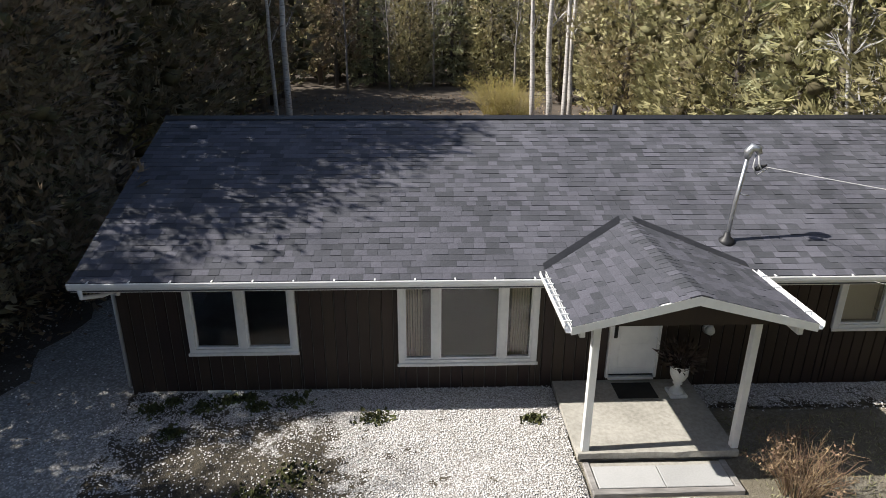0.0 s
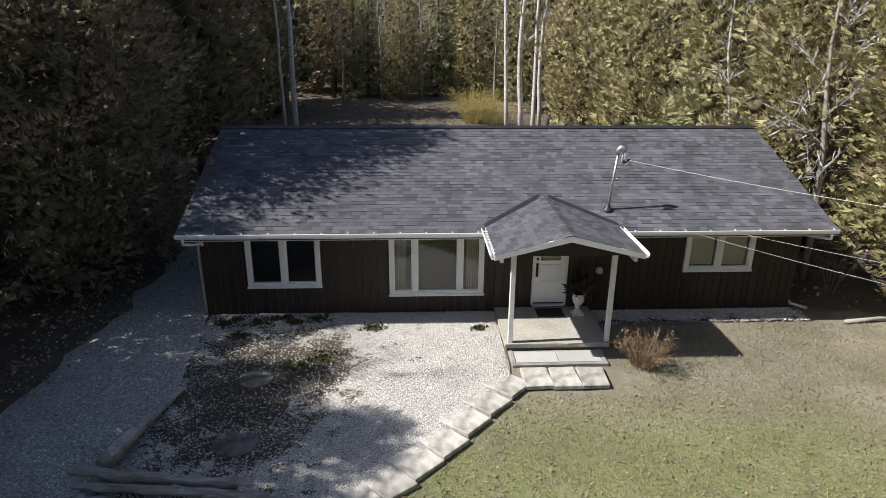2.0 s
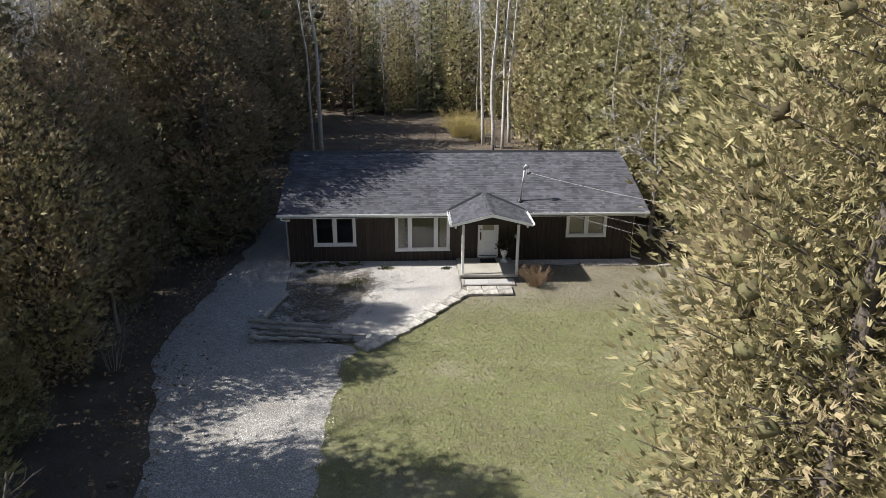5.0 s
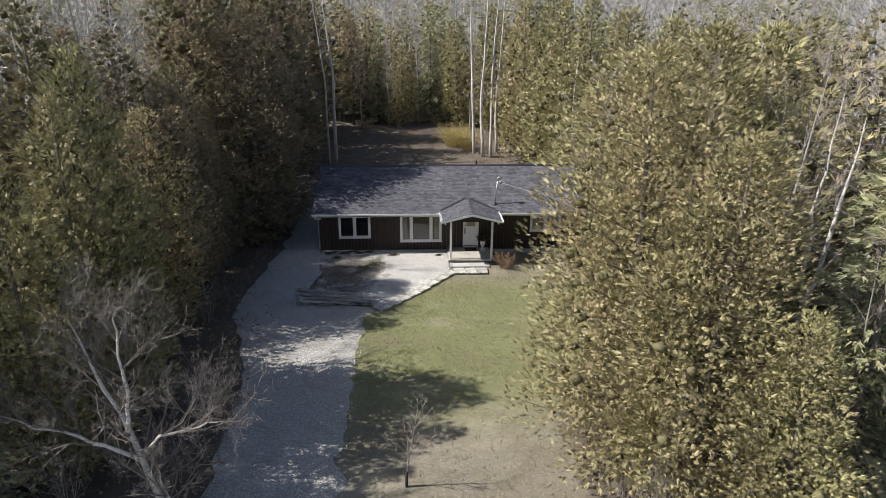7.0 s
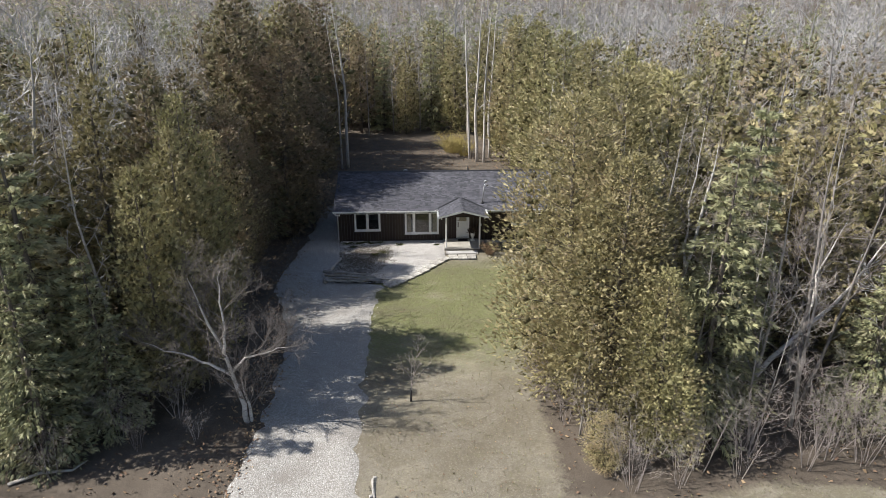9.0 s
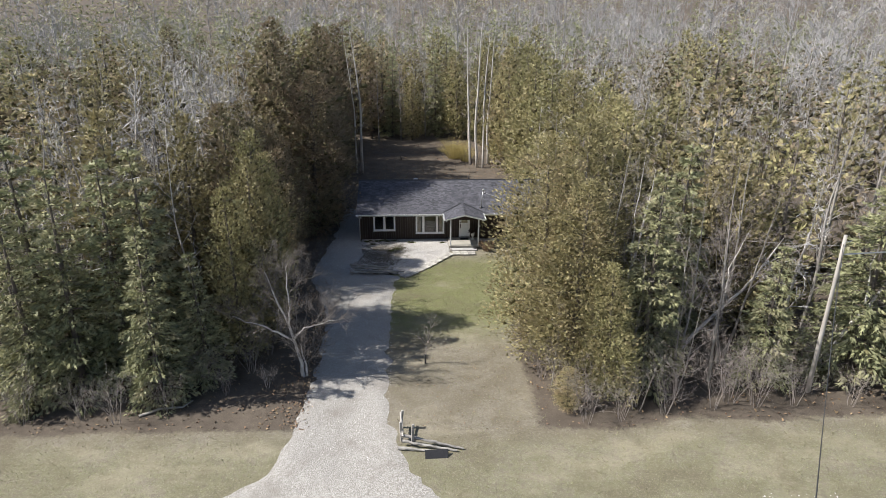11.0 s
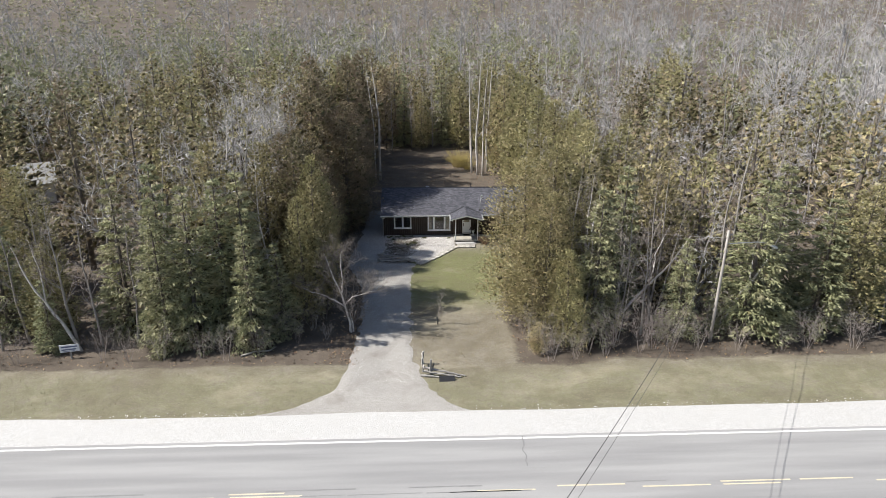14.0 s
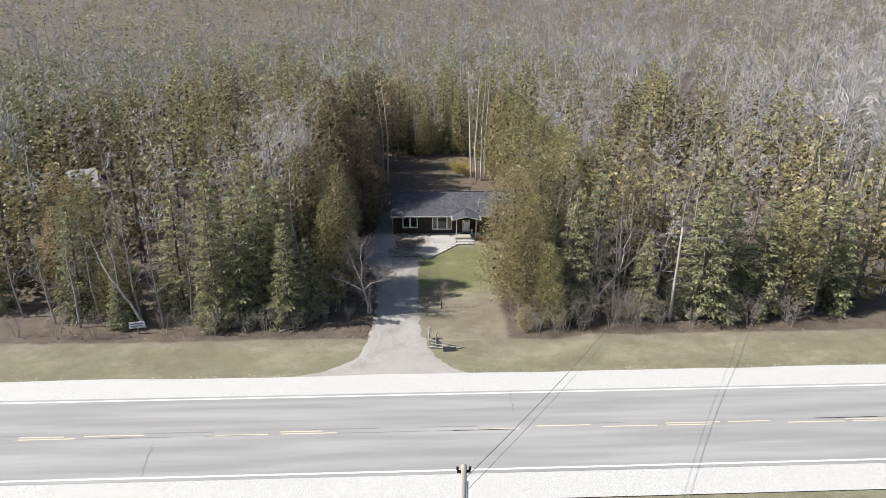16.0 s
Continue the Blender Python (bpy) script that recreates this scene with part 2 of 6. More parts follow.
def gravel(name, dark, light, cell, dirt, share):
    """Loose stone: small cells, each its own tone, with dirt between and in patches."""
    m, nt, b = material(name)
    v = tex(nt, "ShaderNodeTexVoronoi", cell)
    sep = nt.nodes.new("ShaderNodeSeparateColor")
    link(nt, v.outputs["Color"], sep.inputs[0])
    col = ramp(nt, sep.outputs[0], [(0.0, dark), (0.6, light), (1.0, tuple(min(0.9, 1.12 * x) for x in light))])
    col = mix(nt, ramp(nt, v.outputs["Distance"], [(0.35, (0, 0, 0)), (0.75, (0.8, 0.8, 0.8))]), col, dirt)
    big = tex(nt, "ShaderNodeTexNoise", 0.55, 6, 0.65)
    col = mix(nt, ramp(nt, big.outputs[0], [(0.62 - share, (0, 0, 0)), (0.85 - share, (0.75, 0.75, 0.75))]), col, dirt)
    link(nt, col, b.inputs["Base Color"])
    b.inputs["Roughness"].default_value = 0.88
    bump(nt, b, calc(nt, 'SUBTRACT', 1.0, v.outputs["Distance"]), 0.9, 0.015)
    return m


M_DRIVE = gravel("driveway_gravel", (0.26, 0.253, 0.245), (0.44, 0.432, 0.42), 22, (0.21, 0.192, 0.172), 0.12)
M_SHOULDER = gravel("pale_shoulder_gravel", (0.36, 0.362, 0.366), (0.52, 0.522, 0.526), 20, (0.44, 0.432, 0.42), 0.06)

# white stone bed, with soil showing through where the stone has thinned
M_BED, nt, b = material("white_stone_bed")
v = tex(nt, "ShaderNodeTexVoronoi", 42)
sep = nt.nodes.new("ShaderNodeSeparateColor")
link(nt, v.outputs["Color"], sep.inputs[0])
col = ramp(nt, sep.outputs[0], [(0.0, (0.36, 0.34, 0.32)), (0.5, (0.64, 0.63, 0.615)), (1.0, (0.78, 0.77, 0.76))])
col = mix(nt, ramp(nt, v.outputs["Distance"], [(0.3, (0, 0, 0)), (0.7, (0.85, 0.85, 0.85))]), col, (0.16, 0.14, 0.12))
at = nt.nodes.new("ShaderNodeAttribute")
at.attribute_name = "soil"
n1 = tex(nt, "ShaderNodeTexNoise", 1.6, 6, 0.7)
n2 = tex(nt, "ShaderNodeTexNoise", 14, 4, 0.7)
s = calc(nt, 'ADD', at.outputs["Fac"], calc(nt, 'MULTIPLY', calc(nt, 'SUBTRACT', n1.outputs[0], 0.5), 2.4))
s = calc(nt, 'ADD', s, calc(nt, 'MULTIPLY', calc(nt, 'SUBTRACT', n2.outputs[0], 0.5), 1.3))
soilcol = ramp(nt, n2.outputs[0], [(0.3, (0.02, 0.017, 0.013)), (0.6, (0.075, 0.062, 0.042)), (0.8, (0.12, 0.108, 0.05))])
col = mix(nt, ramp(nt, s, [(0.45, (0, 0, 0)), (0.62, (1, 1, 1))]), col, soilcol)
link(nt, col, b.inputs["Base Color"])
b.inputs["Roughness"].default_value = 0.85
bump(nt, b, calc(nt, 'SUBTRACT', 1.0, v.outputs["Distance"]), 0.9, 0.015)

# ground: leaf litter, dry grass and green lawn by zone
M_GROUND, nt, b = material("ground_litter_and_lawn")
lawn_at = nt.nodes.new("ShaderNodeAttribute")
lawn_at.attribute_name = "lawn"
green_at = nt.nodes.new("ShaderNodeAttribute")
green_at.attribute_name = "green"
f = tex(nt, "ShaderNodeTexNoise", 28, 5, 0.75)
f2 = tex(nt, "ShaderNodeTexNoise", 5, 4, 0.7)
c = tex(nt, "ShaderNodeTexNoise", 0.7, 4, 0.6)
litter = ramp(nt, f.outputs[0], [(0.28, (0.04, 0.033, 0.027)), (0.5, (0.115, 0.095, 0.077)), (0.75, (0.25, 0.21, 0.172))])
litter = mix(nt, 0.4, litter, ramp(nt, c.outputs[0], [(0.35, (0.055, 0.045, 0.037)), (0.65, (0.155, 0.13, 0.107))]))
straw = ramp(nt, f.outputs[0], [(0.3, (0.135, 0.122, 0.098)), (0.7, (0.31, 0.285, 0.235))])
grass = ramp(nt, f.outputs[0], [(0.3, (0.10, 0.115, 0.045)), (0.7, (0.24, 0.255, 0.115))])
g = calc(nt, 'ADD', green_at.outputs["Fac"], calc(nt, 'MULTIPLY', calc(nt, 'SUBTRACT', c.outputs[0], 0.5), 1.4))
g = calc(nt, 'ADD', g, calc(nt, 'MULTIPLY', calc(nt, 'SUBTRACT', f2.outputs[0], 0.5), 1.3), True)
turf = mix(nt, g, straw, grass)
turf = mix(nt, ramp(nt, f2.outputs[0], [(0.3, (0.6, 0.6, 0.6)), (0.55, (0.0, 0.0, 0.0))]), turf, (0.115, 0.095, 0.068))
turf = mix(nt, ramp(nt, calc(nt, 'SUBTRACT', calc(nt, 'ADD', calc(nt, 'MULTIPLY', c.outputs[0], 0.6), calc(nt, 'MULTIPLY', f2.outputs[0], 0.4)), calc(nt, 'MULTIPLY', green_at.outputs["Fac"], 0.12)), [(0.45, (0, 0, 0)), (0.56, (0.6, 0.6, 0.6))]), turf, (0.15, 0.125, 0.10))
broad = tex(nt, "ShaderNodeTexNoise", 0.3, 7, 0.72, (0.55, 1.0, 1.0))
turf = mix(nt, ramp(nt, broad.outputs[0], [(0.30, (0.8, 0.8, 0.8)), (0.50, (0, 0, 0))]), turf, (0.135, 0.115, 0.085))
turf = mix(nt, ramp(nt, broad.outputs[0], [(0.52, (0, 0, 0)), (0.72, (0.6, 0.6, 0.6))]), turf, (0.36, 0.325, 0.25))
speck = tex(nt, "ShaderNodeTexNoise", 11, 3, 0.8)
turf = mix(nt, ramp(nt, speck.outputs[0], [(0.52, (0, 0, 0)), (0.78, (0.55, 0.55, 0.55))]), turf, (0.42, 0.385, 0.30))
l = calc(nt, 'ADD', lawn_at.outputs["Fac"], calc(nt, 'MULTIPLY', calc(nt, 'SUBTRACT', f2.outputs[0], 0.5), 0.9), True)
l = calc(nt, 'ADD', l, calc(nt, 'MULTIPLY', calc(nt, 'SUBTRACT', c.outputs[0], 0.5), 0.5), True)
link(nt, mix(nt, ramp(nt, l, [(0.35, (0, 0, 0)), (0.65, (1, 1, 1))]), litter, turf), b.inputs["Base Color"])
b.inputs["Roughness"].default_value = 0.9
b.inputs["Specular IOR Level"].default_value = 0.25
bump(nt, b, f.outputs[0], 0.8, 0.03)


# ---- mesh helpers ----
def smooth(a, b, v):
    t = min(1.0, max(0.0, (v - a) / (b - a)))
    return t * t * (3 - 2 * t)


def ground_z(x, y):
    dip = smooth(-1.0, -7.0, y) * smooth(-3.0, 2.0, x) * smooth(19.0, 13.0, x)
    road = smooth(-26.0, -30.5, y)
    return -0.30 * max(dip, road)


def rise(x, y):
    """The land climbs gently far off."""
    return 46.0 * smooth(120.0, 1000.0, math.hypot(x - 4.0, y))


def raw_mesh(name, verts, faces, mat, smooth_shade=False):
    me = bpy.data.meshes.new(name)
    me.from_pydata([tuple(map(float, v)) for v in verts], [], [tuple(map(int, f)) for f in faces])
    me.materials.append(mat)
    if smooth_shade:
        me.polygons.foreach_set("use_smooth", [True] * len(me.polygons))
    me.update()
    return me


def tri_mesh(name, verts, tris, mats, index=None):
    """A triangle mesh straight from arrays."""
    me = bpy.data.meshes.new(name)
    verts, tris = np.asarray(verts, dtype=np.float32), np.asarray(tris, dtype=np.int32)
    me.vertices.add(len(verts))
    me.vertices.foreach_set("co", verts.ravel())
    me.loops.add(len(tris) * 3)
    me.loops.foreach_set("vertex_index", tris.ravel())
    me.polygons.add(len(tris))
    me.polygons.foreach_set("loop_start", np.arange(0, len(tris) * 3, 3, dtype=np.int32))
    me.polygons.foreach_set("loop_total", np.full(len(tris), 3, dtype=np.int32))
    for m in mats:
        me.materials.append(m)
    if index is not None:
        me.polygons.foreach_set("material_index", np.asarray(index, dtype=np.int32))
    me.update(calc_edges=True)
    me.validate()
    return me


def part(name, me, parent, label="", m=None):
    ob = new(name, me)
    ob.parent = parent
    if m is not None:
        ob.matrix_basis = m
    if label:
        tagged(ob, label)
    return ob


def thing(name, label, category, m=None, me=None, group="", kind=""):
    ob = new(name, me)
    if m is not None:
        ob.matrix_basis = m
    return tagged(ob, label, category, group, kind)


def box_bm(bm, x0, x1, y0, y1, z0, z1, bevel=0.0):
    r = bmesh.ops.create_cube(bm, size=1.0)
    for v in r["verts"]:
        v.co = Vector((x0 + (v.co.x + 0.5) * (x1 - x0), y0 + (v.co.y + 0.5) * (y1 - y0), z0 + (v.co.z + 0.5) * (z1 - z0)))
    if bevel:
        es = list({e for v in r["verts"] for e in v.link_edges})
        bmesh.ops.bevel(bm, geom=es, offset=bevel, segments=1, affect='EDGES')


def boxes(name, mat, *specs, bevel=0.0):
    bm = bmesh.new()
    for s in specs:
        box_bm(bm, *s, bevel=bevel)
    me = bpy.data.meshes.new(name)
    bm.to_mesh(me)
    bm.free()
    me.materials.append(mat)
    return me


def tube(points, radii, sides=6):
    """A tapered tube along points: vertices and triangles."""
    pts = [Vector(p) for p in points]
    vs, fs = [], []
    for i, p in enumerate(pts):
        d = (pts[min(i + 1, len(pts) - 1)] - pts[max(i - 1, 0)]).normalized()
        a = d.cross(Vector((0.31, 0.83, 0.47))).normalized()
        c = d.cross(a)
        for k in range(sides):
            w = 2 * math.pi * k / sides
            vs.append(p + (a * math.cos(w) + c * math.sin(w)) * radii[i])
    for i in range(len(pts) - 1):
        for k in range(sides):
            q, r = i * sides + k, i * sides + (k + 1) % sides
            fs += [(q, r, r + sides), (q, r + sides, q + sides)]
    for k in range(1, sides - 1):
        fs.append((0, k + 1, k))
        e = (len(pts) - 1) * sides
        fs.append((e, e + k, e + k + 1))
    return vs, fs


def join(pieces):
    vs, fs, n = [], [], 0
    for v, f in pieces:
        vs += list(v)
        fs += [tuple(i + n for i in t) for t in f]
        n += len(v)
    return vs, fs


def tube_mesh(name, mat, *runs, sides=8):
    v, f = join([tube(p, r if isinstance(r, (list, tuple)) else [r] * len(p), sides) for p, r in runs])
    return raw_mesh(name, v, f, mat, True)


def lathe(name, mat, profile, sides=24, cap=True):
    vs, fs = [], []
    for r, z in profile:
        for k in range(sides):
            w = 2 * math.pi * k / sides
            vs.append((r * math.cos(w), r * math.sin(w), z))
    for i in range(len(profile) - 1):
        for k in range(sides):
            q, r = i * sides + k, i * sides + (k + 1) % sides
            fs.append((q, r, r + sides, q + sides))
    if cap:
        fs.append(tuple(range(sides - 1, -1, -1)))
        fs.append(tuple((len(profile) - 1) * sides + k for k in range(sides)))
    return raw_mesh(name, vs, fs, mat, True)


rng = random.Random(7)

# ---- ground ----
def axis(lo, hi, step, far):
    core = [lo + step * i for i in range(int(round((hi - lo) / step)) + 1)]
    out, d = [], step * 2
    while d < far:
        out.append(d)
        d *= 1.55
    return [lo - d for d in reversed(out)] + core + [hi + d for d in out]


def lawn_mask(x, y):
    verge = smooth(-25.3, -26.7, y + 0.5 * noise.noise((x * 0.25, 0.0, 3.0)))
    right = 10.6 + (0.0 if y < -17 else smooth(-17, -5, y) * 7.5)
    front = smooth(-0.9, 0.9, x - 2.6) * smooth(1.2, -1.2, x - right) * smooth(0.5, -0.8, y)
    back = 0.35 * smooth(8.0, 10.0, y) * smooth(34.0, 26.0, y) * smooth(-2.0, 2.0, x) * smooth(17.0, 12.0, x)
    return max(verge, front, back)


def green_mask(x, y):
    a = smooth(-2.5, -6.0, y) * smooth(-19.0, -13.0, y) * smooth(18.0, 12.0, x)
    return 0.08 + 0.98 * a + 0.34 * smooth(-25.5, -28.0, y)


xs, ys = axis(-40, 50, 0.6, 3500), axis(-58, 52, 0.6, 3500)
gv, gl, gg = [], [], []
for y in ys:
    for x in xs:
        bumpy = 0.05 * noise.noise((x * 0.4, y * 0.4, 0.0)) + 0.02 * noise.noise((x * 1.3, y * 1.3, 5.0))
        near_flat = smooth(0.0, 1.0, max(-0.8 - x, x - 16.2, y - 9.0, -3.2 - y)) if abs(x) < 60 and abs(y) < 60 else 1.0
        inroad = smooth(-28.5, -30.0, y) * smooth(-50, -47, y)
        indrive = smooth(-4.5, -3.5, x) * smooth(4.5, 3.8, x) * smooth(-31, -28, y) * smooth(9, 8, y)
        gv.append((x, y, ground_z(x, y) + (rise(x, y) if y > -60 else 0.0) + bumpy * near_flat * (1 - inroad) * (1 - 0.8 * indrive) - 0.02))
        gl.append(lawn_mask(x, y))
        gg.append(green_mask(x, y))
W = len(xs)
gf = [(j * W + i, j * W + i + 1, (j + 1) * W + i + 1, (j + 1) * W + i) for j in range(len(ys) - 1) for i in range(W - 1)]
me = raw_mesh("ground", gv, gf, M_GROUND, True)
for nm, vals in (("lawn", gl), ("green", gg)):
    me.attributes.new(nm, 'FLOAT', 'POINT').data.foreach_set("value", vals)
tagged(new("ground", me), "uneven ground of dry lawn, straw grass and brown leaf litter", "ground", kind="structure")


def sheet(name, label, category, mat, spans, lift, step=0.35, jitter=0.12, soil=None, columns=14):
    """A laid surface between left and right edges given along y; its rim is ragged and sinks into the ground."""
    ys_ = []
    y = spans[0][0]
    while y < spans[-1][0]:
        ys_.append(y)
        y += step
    ys_.append(spans[-1][0])
    vs, so = [], []
    for y in ys_:
        for (ya, la, ra), (yb, lb, rb) in zip(spans, spans[1:]):
            if ya <= y <= yb:
                k = (y - ya) / (yb - ya)
                le, ri = la + (lb - la) * k, ra + (rb - ra) * k
                break
        le += jitter * 2 * noise.noise((y * 0.9, 1.0, 0.0)) + jitter * noise.noise((y * 3.1, 2.0, 0.0))
        ri += jitter * 2 * noise.noise((y * 0.9, 7.0, 0.0)) + jitter * noise.noise((y * 3.1, 9.0, 0.0))
        for i in range(columns + 1):
            x = le + (ri - le) * i / columns
            rim = 0.05 if i in (0, columns) else 0.0
            vs.append((x, y, ground_z(x, y) + lift - rim + 0.012 * noise.noise((x * 1.1, y * 1.1, 2.0))))
            so.append(soil(x, y) if soil else 0.0)
    c = columns + 1
    fs = [(j * c + i, j * c + i + 1, (j + 1) * c + i + 1, (j + 1) * c + i) for j in range(len(ys_) - 1) for i in range(columns)]
    me_ = raw_mesh(name, vs, fs, mat, True)
    if soil:
        me_.attributes.new("soil", 'FLOAT', 'POINT').data.foreach_set("value", so)
    return tagged(new(name, me_), label, category, kind="structure")


sheet("driveway", "pale grey gravel driveway dappled with tree shade", "driveway", M_DRIVE,
      [(-31.6, -7.5, 7.6), (-30.6, -4.4, 5.6), (-29.0, -2.0, 4.5), (-27.0, -1.35, 3.7), (-24.0, -1.15, 3.1), (-19.0, -0.9, 3.0), (-14.0, -1.2, 2.95),
       (-11.0, -2.0, 2.95), (-8.6, -2.9, 3.1), (-7.2, -3.1, 3.4), (-6.4, -3.0, 1.2), (-3.0, -2.7, 0.9), (0.0, -2.4, -0.02), (9.0, -2.1, -0.02)], 0.035, jitter=0.2)


def soil_mask(x, y):
    a = 0.68 * math.exp(-(((x - 1.5) / 1.5) ** 2 + ((y + 3.4) / 2.4) ** 2)) + 0.54 * math.exp(-(((x - 3.2) / 1.3) ** 2 + ((y + 2.4) / 1.6) ** 2))
    edge = 0.12 + 0.12 * smooth(-5.4, -6.6, y) + 0.08 * smooth(1.2, 0.2, x) + 0.14 * smooth(4.2, 3.2, x)
    return min(1.0, a + edge)


def bed_right(y):
    return 7.42 if y > -3.1 else 7.42 + (y + 3.1) * (7.3 - 3.5) / (7.15 - 3.1)


sheet("stone_bed", "bright white landscape stone bed, thinned to soil in patches", "stone bed", M_BED,
      [(-6.9, 0.3, 3.75), (-5.0, 0.1, bed_right(-5.0)), (-3.1, 0.2, 7.42), (-2.0, 0.05, 7.44), (-0.012, 0.0, 7.44)], 0.06, 0.22, 0.05, soil_mask, 40)
sheet("stone_strip", "narrow white stone strip under the eaves", "stone bed", M_BED,
      [(-0.74, 9.9, 15.7), (-0.012, 9.9, 15.5)], 0.035, 0.08, 0.04, lambda x, y: 0.22 + 0.45 * smooth(-0.4, -0.74, y + 0.12 * noise.noise((x * 2.0, 0.0, 0.0))), 60)

# ---- road: straight east to west, with pale gravel shoulders ----
def strip(name, label, category, mat, y0, y1, lift, kind="structure", x0=-420.0, x1=460.0, wob=0.0):
    xs_ = [x0 + (x1 - x0) * i / 220 for i in range(221)]
    vs = []
    for x in xs_:
        w = wob * noise.noise((x * 0.35, y0, 0.0)) + wob * 0.5 * noise.noise((x * 1.3, y0, 4.0))
        vs += [(x, y0, -0.30 + lift), (x, y1 + w, -0.30 + lift)]
    fs = [(2 * i, 2 * i + 2, 2 * i + 3, 2 * i + 1) for i in range(220)]
    return tagged(new(name, raw_mesh(name, vs, fs, mat)), label, category, kind=kind)


strip("shoulder_north", "bright pale gravel road shoulder", "shoulder", M_SHOULDER, -34.4, -31.3, 0.045, wob=0.25)
strip("shoulder_south", "bright pale gravel shoulder on the far side", "shoulder", M_SHOULDER, -44.7, -41.9, 0.045, wob=0.2)
strip("road", "pale grey worn asphalt road with wheel tracks", "road", M_ASPHALT, -42.5, -33.8, 0.06)
tagged(new("edge_line_north", raw_mesh("edge_line", [(-400, -34.17, -0.234), (440, -34.17, -0.234), (440, -34.02, -0.234), (-400, -34.02, -0.234)], [(0, 1, 2, 3)], M_LINE_W)),
       "thin white edge line on the asphalt", "road marking", kind="structure")
tagged(new("edge_line_south", raw_mesh("edge_line", [(-400, -42.25, -0.234), (440, -42.25, -0.234), (440, -42.1, -0.234), (-400, -42.1, -0.234)], [(0, 1, 2, 3)], M_LINE_W)),
       "thin white edge line on the asphalt", "road marking", kind="structure")
vs, fs = [], []
for i in range(90):
    x = -170 + i * 4.2
    for y, wid in ((-38.12, 0.1), (-38.34, 0.1)):
        if rng.random() < 0.80 and not (y < -38.2 and i % 3 == 1):
            a, e = x + rng.uniform(0, 0.5), x + rng.uniform(2.8, 4.2)
            k = len(vs)
            vs += [(a, y, -0.234), (e, y, -0.234), (e, y + wid, -0.234), (a, y + wid, -0.234)]
            fs.append((k, k + 1, k + 2, k + 3))
tagged(new("centre_line", raw_mesh("centre_line", vs, fs, M_LINE_Y)), "worn broken yellow double centre line", "road marking", kind="structure")
vs, fs = [], []
for i in range(60):
    x = rng.uniform(-90, 100)
    y = -38.05 + rng.choice((0.12, -0.32))
    e, k = x + rng.uniform(2, 6), len(vs)
    vs += [(x, y, -0.232), (e, y + rng.uniform(-0.04, 0.04), -0.232), (e, y + 0.07, -0.232), (x, y + 0.06, -0.232)]
    fs.append((k, k + 1, k + 2, k + 3))
for x0, y0, x1, y1 in ((9.5, -33.9, 9.3, -36.5), (-14.0, -39.0, -13.6, -42.0)):
    pts = [(x0 + (x1 - x0) * i / 12 + 0.18 * noise.noise((i * 0.7, x0, 0)), y0 + (y1 - y0) * i / 12) for i in range(13)]
    for (ax, ay), (bx, by) in zip(pts, pts[1:]):
        k = len(vs)
        vs += [(ax, ay, -0.231), (bx, by, -0.231), (bx + 0.07, by, -0.231), (ax + 0.07, ay, -0.231)]
        fs.append((k, k + 1, k + 2, k + 3))
tagged(new("crack_sealing", raw_mesh("crack_sealing", vs, fs, M_TAR)), "dark tar sealed cracks in the asphalt", "road crack", kind="structure")

# ---- house ----
HX, HY, KY = 15.39, 8.06, 0.3575
EAVE_Y, EAVE_Z, RIDGE_Y = -0.75, 2.51, 4.03
RX0, RX1 = -0.27, 15.76


def roof_z(y):
    return EAVE_Z + (min(y, 2 * RIDGE_Y - y) - EAVE_Y) * KY


house = thing("house", "long dark brown bungalow with charcoal shingle roof and white trim", "house")
WINS = [("w1", 1.11, 2.96, 0.835, 2.22), ("w2", 4.68, 7.11, 0.565, 2.22), ("w3", 12.33, 14.15, 1.15, 2.22)]
DOOR = (8.37, 9.29, 0.22, 2.26)
holes = [(a, b, c, d) for _, a, b, c, d in WINS] + [DOOR]

# front wall core with openings cut through
cuts = sorted({0.15, HX - 0.15, *[h[0] for h in holes], *[h[1] for h in holes]})
specs = []
for a, b in zip(cuts, cuts[1:]):
    mid = (a + b) / 2
    hole = next((h for h in holes if h[0] < mid < h[1]), None)
    if hole:
        specs += [(a, b, 0.025, 0.15, 0.0, hole[2]), (a, b, 0.025, 0.15, hole[3], 2.42)]
    else:
        specs.append((a, b, 0.025, 0.15, 0.0, 2.42))
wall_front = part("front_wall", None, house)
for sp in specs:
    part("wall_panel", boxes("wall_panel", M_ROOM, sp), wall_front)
part("back_wall", boxes("back_wall", M_BOARD, (0.0, HX, HY - 0.15, HY, 0.0, 2.42)), house)


def gable_wall(x0, x1):
    vs = [(x, y, z) for x in (x0, x1) for y, z in ((0.025, -0.05), (HY - 0.15, -0.05), (HY - 0.15, 2.42), (RIDGE_Y, roof_z(RIDGE_Y) - 0.2), (0.025, 2.42))]
    return raw_mesh("gable_wall", vs, [(4, 3, 2, 1, 0), (5, 6, 7, 8, 9)] + [(i, (i + 1) % 5, 5 + (i + 1) % 5, 5 + i) for i in range(5)], M_BOARD)


